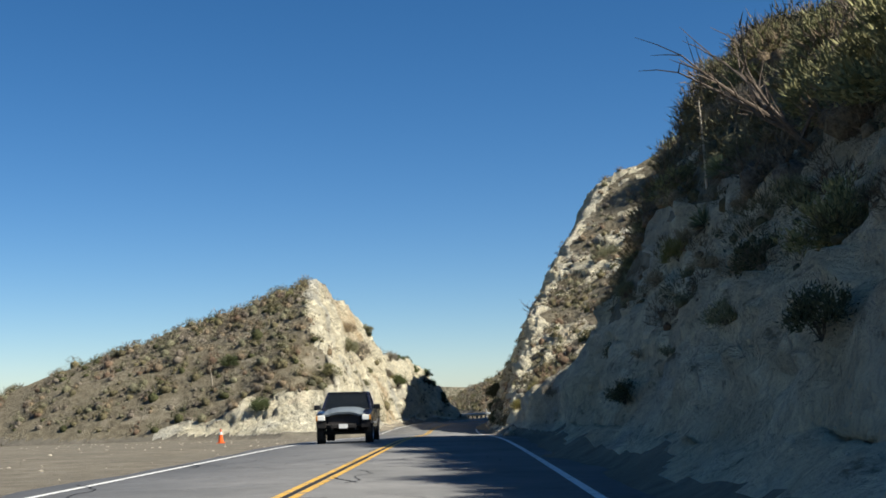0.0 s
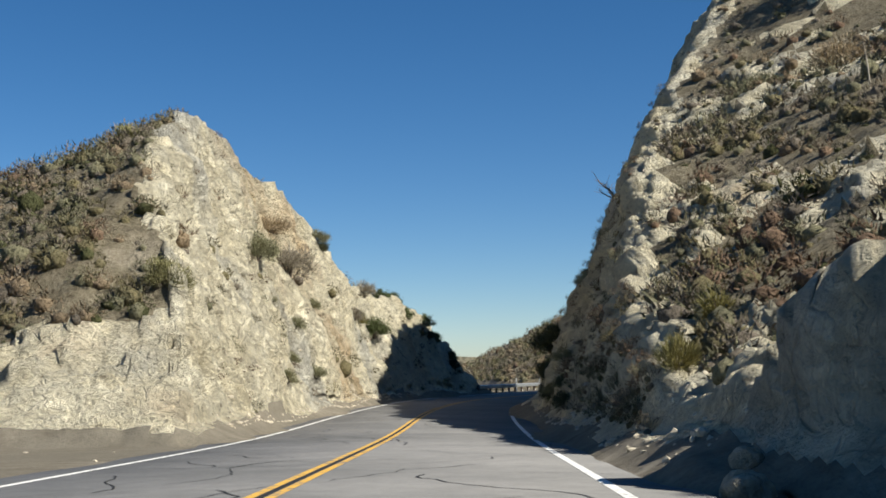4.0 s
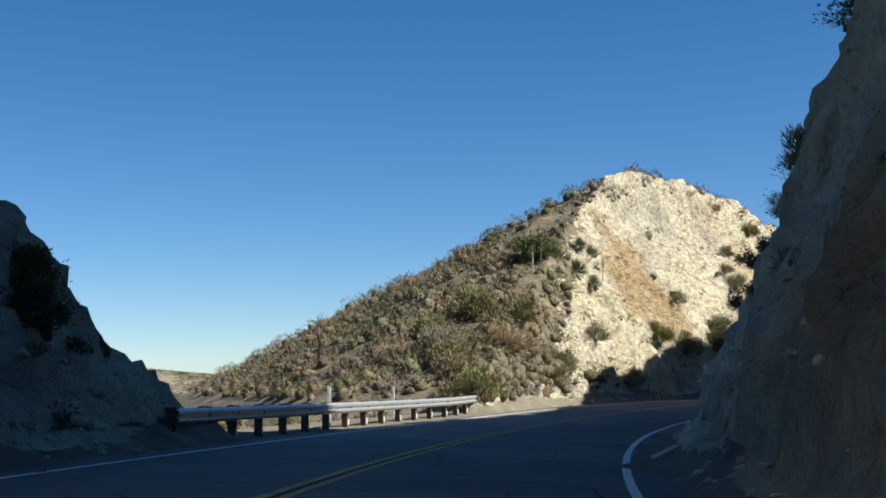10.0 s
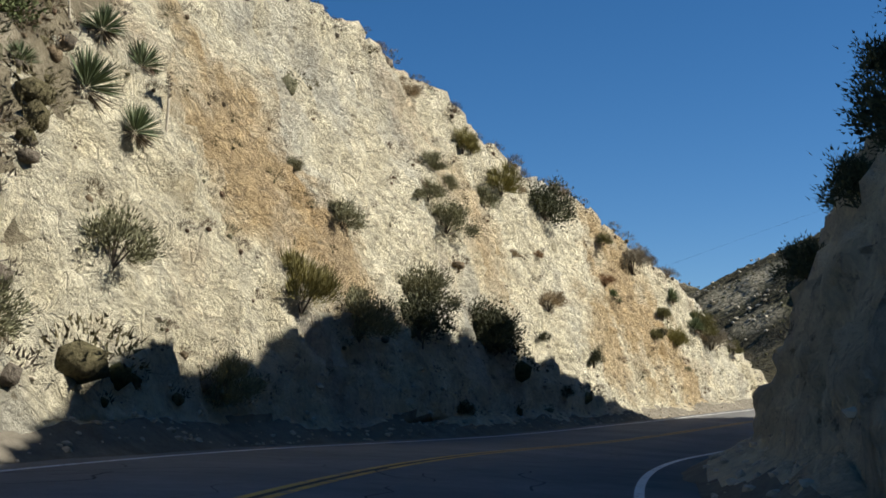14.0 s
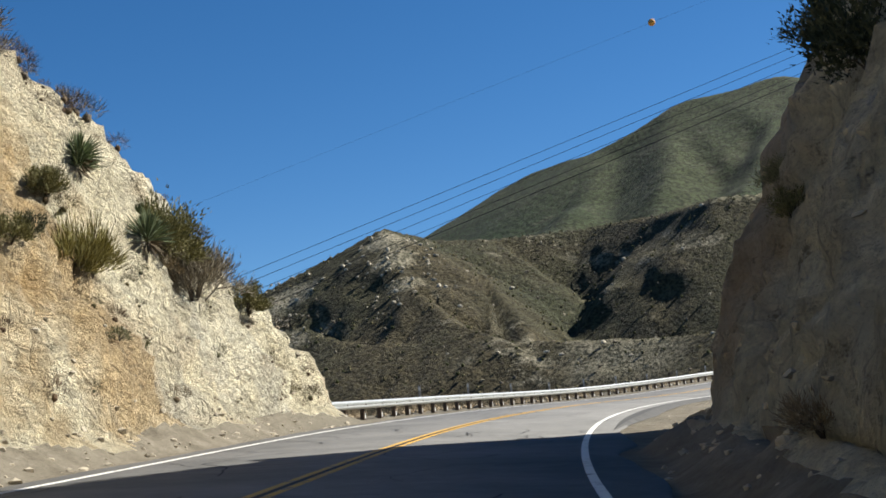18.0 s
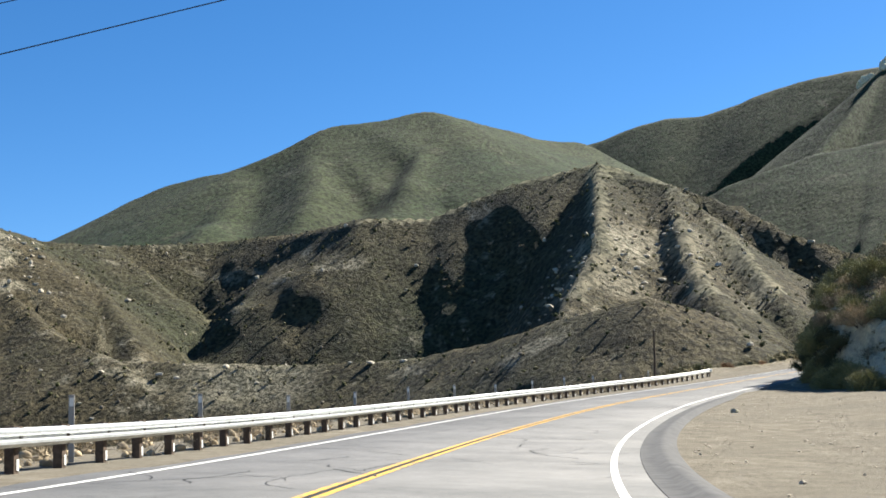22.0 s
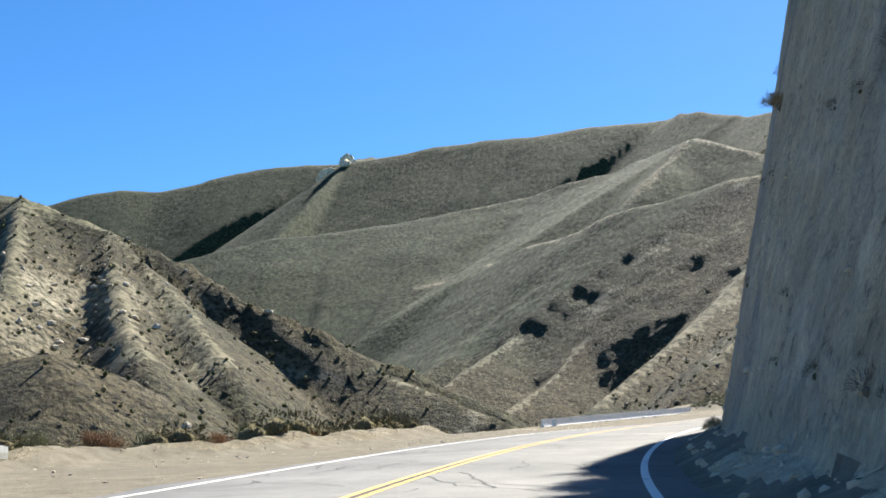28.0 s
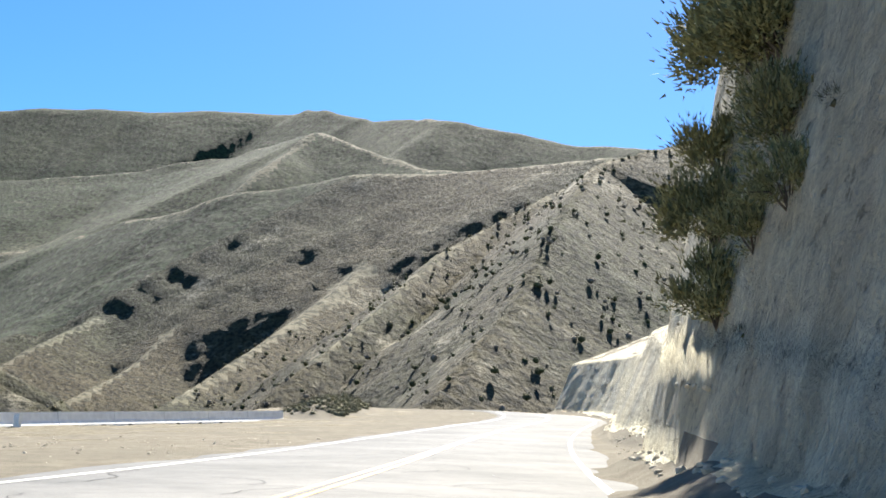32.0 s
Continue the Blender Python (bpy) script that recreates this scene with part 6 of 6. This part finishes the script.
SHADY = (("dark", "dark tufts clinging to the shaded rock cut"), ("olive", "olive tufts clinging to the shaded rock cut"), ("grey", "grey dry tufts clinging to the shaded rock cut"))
SUNNY = (("round", "grey-green tufts rooted in the sunlit rock cut"), ("dry", "dry tan tufts rooted in the sunlit rock cut"), ("olive", "olive tufts rooted in the sunlit rock cut"), ("rust", "rust brown tufts rooted in the sunlit rock cut"))
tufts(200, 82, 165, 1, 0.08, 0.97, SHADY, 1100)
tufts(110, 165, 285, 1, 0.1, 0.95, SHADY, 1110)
tufts(150, 100, 171, -1, 0.06, 0.98, SUNNY, 1120)
tufts(230, 212, 297, -1, 0.1, 0.98, SUNNY, 1130)
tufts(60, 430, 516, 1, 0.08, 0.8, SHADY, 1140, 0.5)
tufts(300, 12, 64, 1, 0.3, 0.98, SUNNY, 1150, 0.95)
tufts(380, 84, 142, 1, 0.25, 1.0, SUNNY, 1170, 0.8)
FRINGE = (("dry", "dry tan brush along the top of the cut"), ("rust", "rust brown brush along the top of the cut"), ("grey", "grey twiggy brush along the top of the cut"))
tufts(150, 222, 296, -1, 0.93, 1.03, FRINGE, 1180, 1.1)
tufts(70, 404, 426, 1, 0.3, 0.98, SUNNY[:3], 1160, 1.1)
# thick brush over the first cut
rng = np.random.default_rng(41)
s, d = rng.uniform(0, 62, 420), rng.uniform(8.7, 14.0, 420)
pts = np.array([surface(a, b)[0] for a, b in zip(s, d)])
mixed = rng.random(420)
for lo, hi, kind in ((0, 0.35, "olive"), (0.35, 0.6, "dry"), (0.6, 0.8, "round"), (0.8, 1.0, "grey")):
    m = (mixed >= lo) & (mixed < hi)
    clumps("cut_top_brush", pts[m], rng.uniform(0.6, 1.9, m.sum()), 130, (0.10, 0.28), 0.022, BRUSH[kind], "thick chaparral brush over the first road cut", 43 + int(lo * 100))

# the berm past the barrier
rng = np.random.default_rng(51)
s, d = rng.uniform(594, 632, 260), rng.uniform(-23, -16.5, 260)
pts = np.array([surface(a, b)[0] for a, b in zip(s, d)])
clumps("berm_scrub", pts, rng.uniform(0.4, 1.3, 260), 70, (0.06, 0.16), 0.03, BRUSH["round"], "low grey-green scrub on the dirt berm past the barrier", 52)

# scrub on the flats beyond the second guardrail and along the dirt
rng = np.random.default_rng(77)
s = np.r_[rng.uniform(440, 500, 200), rng.uniform(500, 545, 220)]
d = -(L_FLAT(s) + rng.uniform(-0.9, 1.4, 420)).clip(9, 60)
pts = np.array([surface(a, b)[0] for a, b in zip(s, d)])
clumps("roadside_scrub", pts, rng.uniform(0.7, 2.2, 420), 90, (0.06, 0.14), 0.03, BRUSH["olive"], "green and brown scrub along the edge of the dirt", 78)
s = rng.uniform(296, 440, 420)
d = -(RAIL2_D(s) * -1 + rng.uniform(0.4, 2.6, 420))
pts = np.array([surface(a, b)[0] for a, b in zip(s, d)])
clumps("verge_grass", pts, rng.uniform(0.25, 0.6, 420), 36, (0.4, 0.9), 0.02, LEAF["dry"], "dry grass tufts behind the guardrail", 79)
s = rng.uniform(290, 330, 90)
d = rng.uniform(8, 16, 90)
pts = np.array([surface(a, b)[0] for a, b in zip(s, d)])
clumps("turnout_grass", pts, rng.uniform(0.2, 0.45, 90), 40, (0.4, 0.9), 0.018, LEAF["dry"], "dry grass tufts on the dirt turnout", 80)


# far chaparral as low tufts on the canyon sides
def far_brush():
    me = ground.data
    co = np.empty(len(me.vertices) * 3)
    me.vertices.foreach_get("co", co)
    co = co.reshape(-1, 3)
    rng = np.random.default_rng(5)
    ok = (co[:, 0] > 215) & (co[:, 0] < 820) & (co[:, 1] > 120) & (co[:, 1] < 900) & (co[:, 2] > -5)
    base = co[ok]
    pick = rng.integers(0, len(base), 14000)
    at = base[pick] + rng.normal(size=(14000, 3)) * np.array([1.6, 1.6, 0.0]) - np.array([0, 0, 0.5])
    keep = fbm(at * 0.02, 3, 0.5, 99) > -0.25
    at = at[keep]
    half = rng.random(len(at))
    for lo, hi, kind in ((0.0, 0.4, "dark"), (0.4, 0.75, "olive"), (0.75, 1.0, "grey")):
        m = (half >= lo) & (half < hi)
        clumps("canyon_brush", at[m], rng.uniform(0.9, 2.4, m.sum()), 10, (0.14, 0.30), 0.10, BRUSH[kind], "chaparral bushes scattered over the canyon sides", 600 + int(lo * 100), 1, 0.7)


far_brush()


# ---- loose rock and road wear ----
def rocks(name, places, sizes, mat, label, seed):
    rng = np.random.default_rng(seed)
    bm = bmesh.new()
    bmesh.ops.create_icosphere(bm, subdivisions=1, radius=0.5)
    v0 = np.array([v.co[:] for v in bm.verts])
    f0 = np.array([[v.index for v in f.verts] for f in bm.faces])
    bm.free()
    n, k = len(places), len(v0)
    jig = 1 + rng.uniform(-0.35, 0.35, (n, k, 1))
    stretch = rng.uniform(0.6, 1.3, (n, 1, 3)) * np.array([1, 1, 0.7])
    v = v0[None] * jig * stretch * sizes[:, None, None] + places[:, None]
    f = f0[None] + (np.arange(n) * k)[:, None, None]
    return tagged(new(name, mesh_of(name, v.reshape(-1, 3), f.reshape(-1, 3), mat)), label, "rocks", kind="stuff")


ROCK = plain("loose_pale_rock", (0.42, 0.37, 0.28), 0.95, var=0.3, scale=4)
TAR = plain("black_tar", (0.022, 0.022, 0.022), 0.75)


def canyon_rocks():
    """Pale outcrops that break through the brush of the canyon hills."""
    me = ground.data
    co = np.empty(len(me.vertices) * 3)
    me.vertices.foreach_get("co", co)
    co = co.reshape(-1, 3)
    rng = np.random.default_rng(14)
    picked = []
    for x, y, reach, count in ((507, 742, 26, 90), (485, 712, 22, 60), (458, 788, 30, 110), (440, 752, 22, 50), (588, 470, 40, 90), (545, 465, 30, 50), (640, 440, 60, 60), (470, 570, 60, 70)):
        near = co[np.hypot(co[:, 0] - x, co[:, 1] - y) < reach]
        picked.append(near[rng.integers(0, len(near), count)])
    wide = co[(co[:, 0] > 400) & (co[:, 0] < 700) & (co[:, 1] > 380) & (co[:, 1] < 860) & (co[:, 2] > 15)]
    picked.append(wide[rng.integers(0, len(wide), 160)])
    at = np.concatenate(picked)
    at = at + rng.normal(size=at.shape) * np.array([1.5, 1.5, 0.1])
    return rocks("canyon_outcrops", at, 0.8 + 2.4 * rng.random(len(at)) ** 2, ROCK, "pale rock outcrops among the brush of the canyon hills", 15)


canyon_rocks()
rng = np.random.default_rng(21)
s = np.r_[rng.uniform(75, 280, 900), rng.uniform(415, 545, 500)]
d = np.r_[R_FOOT(s[:900]) + rng.normal(0.0, 0.6, 900), R_FOOT(s[900:]) + rng.normal(-0.2, 0.6, 500)].clip(4.6, 30)
pts = np.array([surface(a, b)[0] for a, b in zip(s, d)])
rocks("fallen_rocks", pts, rng.uniform(0.05, 0.28, len(pts)) ** 1.2, ROCK, "loose pale rocks fallen at the foot of the cut", 22)
s = np.r_[rng.uniform(98, 170, 500), rng.uniform(205, 297, 700)]
d = -(L_FOOT(s) + rng.normal(0.0, 0.6, 1200)).clip(4.6, 20)
pts = np.array([surface(a, b)[0] for a, b in zip(s, d)])
rocks("fallen_rocks", pts, rng.uniform(0.05, 0.28, len(pts)) ** 1.2, ROCK, "loose pale rocks fallen at the foot of the cut", 23)
s = np.r_[rng.uniform(-20, 95, 300), rng.uniform(292, 400, 500), rng.uniform(445, 540, 700)]
d = np.r_[-rng.uniform(5, 26, 300), rng.uniform(5.5, 20, 500), -rng.uniform(5, 30, 700)]
pts = np.array([surface(a, b)[0] for a, b in zip(s, d)])
rocks("turnout_stones", pts, rng.uniform(0.03, 0.14, len(pts)), ROCK, "small stones scattered over the dirt", 24)


rng = np.random.default_rng(31)
s, d = 332 + rng.normal(0, 1.8, 46), 9.0 + rng.normal(0, 1.1, 46)
pts = np.array([surface(a, b)[0] for a, b in zip(s, d)])
rocks("asphalt_rubble", pts, rng.uniform(0.06, 0.26, 46), plain("broken_asphalt", (0.09, 0.08, 0.07), 0.95, var=0.3, scale=9), "broken dark asphalt lumps on the dirt turnout", 32)


def boulder(s, d, size, seed, label):
    at, _ = surface(s, d)
    rngb = random.Random(seed)
    bm = bmesh.new()
    bmesh.ops.create_icosphere(bm, subdivisions=3, radius=0.5)
    for v in bm.verts:
        n = noise.noise(v.co * 2.2 + Vector((seed, 0, 0))) * 0.35 + noise.noise(v.co * 6 + Vector((0, seed, 0))) * 0.12
        v.co *= 1 + n
        v.co.z *= 0.75
    ob = new("boulder", bpy.data.meshes.new("boulder"))
    bm.to_mesh(ob.data)
    bm.free()
    ob.data.materials.append(EARTH)
    ob.matrix_basis = pose(at.x, at.y, at.z + size * 0.18, 0, 0, rngb.uniform(0, 360)) @ Matrix.Scale(size, 4)
    return tagged(ob, label, "boulder", "boulders")


boulder(73.4, 4.95, 0.55, 3, "pale boulder lying on the shoulder by the dirt mound")
boulder(74.6, 5.3, 0.4, 4, "small pale boulder beside the dirt mound")
boulder(310.0, 8.6, 0.5, 5, "dark stone on the dirt turnout")
boulder(381.0, 6.6, 0.35, 6, "dark stone on the dirt turnout")


def mound(s, d, rx, ry, tall, label):
    """A pile of loose dirt on the shoulder."""
    n = 30
    u = np.linspace(-1, 1, n)
    x, y = np.meshgrid(u, u, indexing="ij")
    r = np.hypot(x, y)
    q = np.stack([x * 3, y * 3, x * 0], -1)
    z = np.clip(1 - r, 0, 1) ** 0.8 * tall * (1 + 0.35 * fbm(q, 3, 0.5, 12)) - 0.1
    p = on_road(s + y * ry, d + x * rx, z)
    return tagged(grid_mesh("dirt_mound", p, DIRT), label, "dirt mound")


mound(76.0, 5.5, 1.3, 2.6, 0.75, "pile of pale loose dirt on the road shoulder")
mound(208.5, -6.7, 1.3, 4.5, 0.75, "low pile of tan dirt where the guardrail ends")

# asphalt apron and low dike on the inside of the turnout curve
s_a = np.arange(286, 408, 1.0)
fade = np.clip(np.minimum(s_a - 286, 408 - s_a) / 12, 0, 1)
cols = [on_road(s_a, 4.3, 0.012), on_road(s_a, 4.3 + 0.3 * fade, 0.02), on_road(s_a, 4.3 + 0.45 * fade, 0.02 + 0.07 * fade), on_road(s_a, 4.3 + 0.6 * fade, 0.02 + 0.07 * fade), on_road(s_a, 4.3 + 0.9 * fade, -0.03)]
APRON = plain("dark_patched_asphalt", (0.085, 0.083, 0.078), 0.9, var=0.3, scale=3)
tagged(grid_mesh("asphalt_dike", np.stack(cols, 1)[::-1], APRON), "low dark asphalt dike along the inside of the curve", "kerb", kind="structure")
stripe("centre_gap", 0.0, 0.085, TAR, "dark strip between the yellow lines")


def cracks(count, seed):
    """Wandering tar-filled cracks, a few millimetres proud of the road."""
    rng = np.random.default_rng(seed)
    V, F = [], []
    for _ in range(count):
        s, d = rng.uniform(-30, 540), rng.uniform(-4.0, 4.0)
        n = rng.integers(6, 18)
        turn = rng.choice([0.0, 1.4, 0.5, -0.6, 1.57])
        w = rng.uniform(0.006, 0.02)
        for k in range(n):
            ss, dd = s, d
            turn += rng.normal() * 0.22
            s, d = s + 0.3 * math.cos(turn), d + 0.3 * math.sin(turn)
            if abs(d) > 4.1:
                break
            ox, oy = -math.sin(turn) * w, math.cos(turn) * w
            base = len(V)
            for a, b in ((ss + ox, dd + oy), (ss - ox, dd - oy), (s - ox, d - oy), (s + ox, d + oy)):
                V.append(on_road(a, b, float(crown(b)) + 0.001).tolist())
            F.append((base, base + 1, base + 2, base + 3))
    return tagged(new("road_cracks", mesh_of("road_cracks", np.array(V), np.array(F), TAR)), "dark tar-filled cracks in the asphalt", "cracks", kind="stuff")


cracks(900, 3)
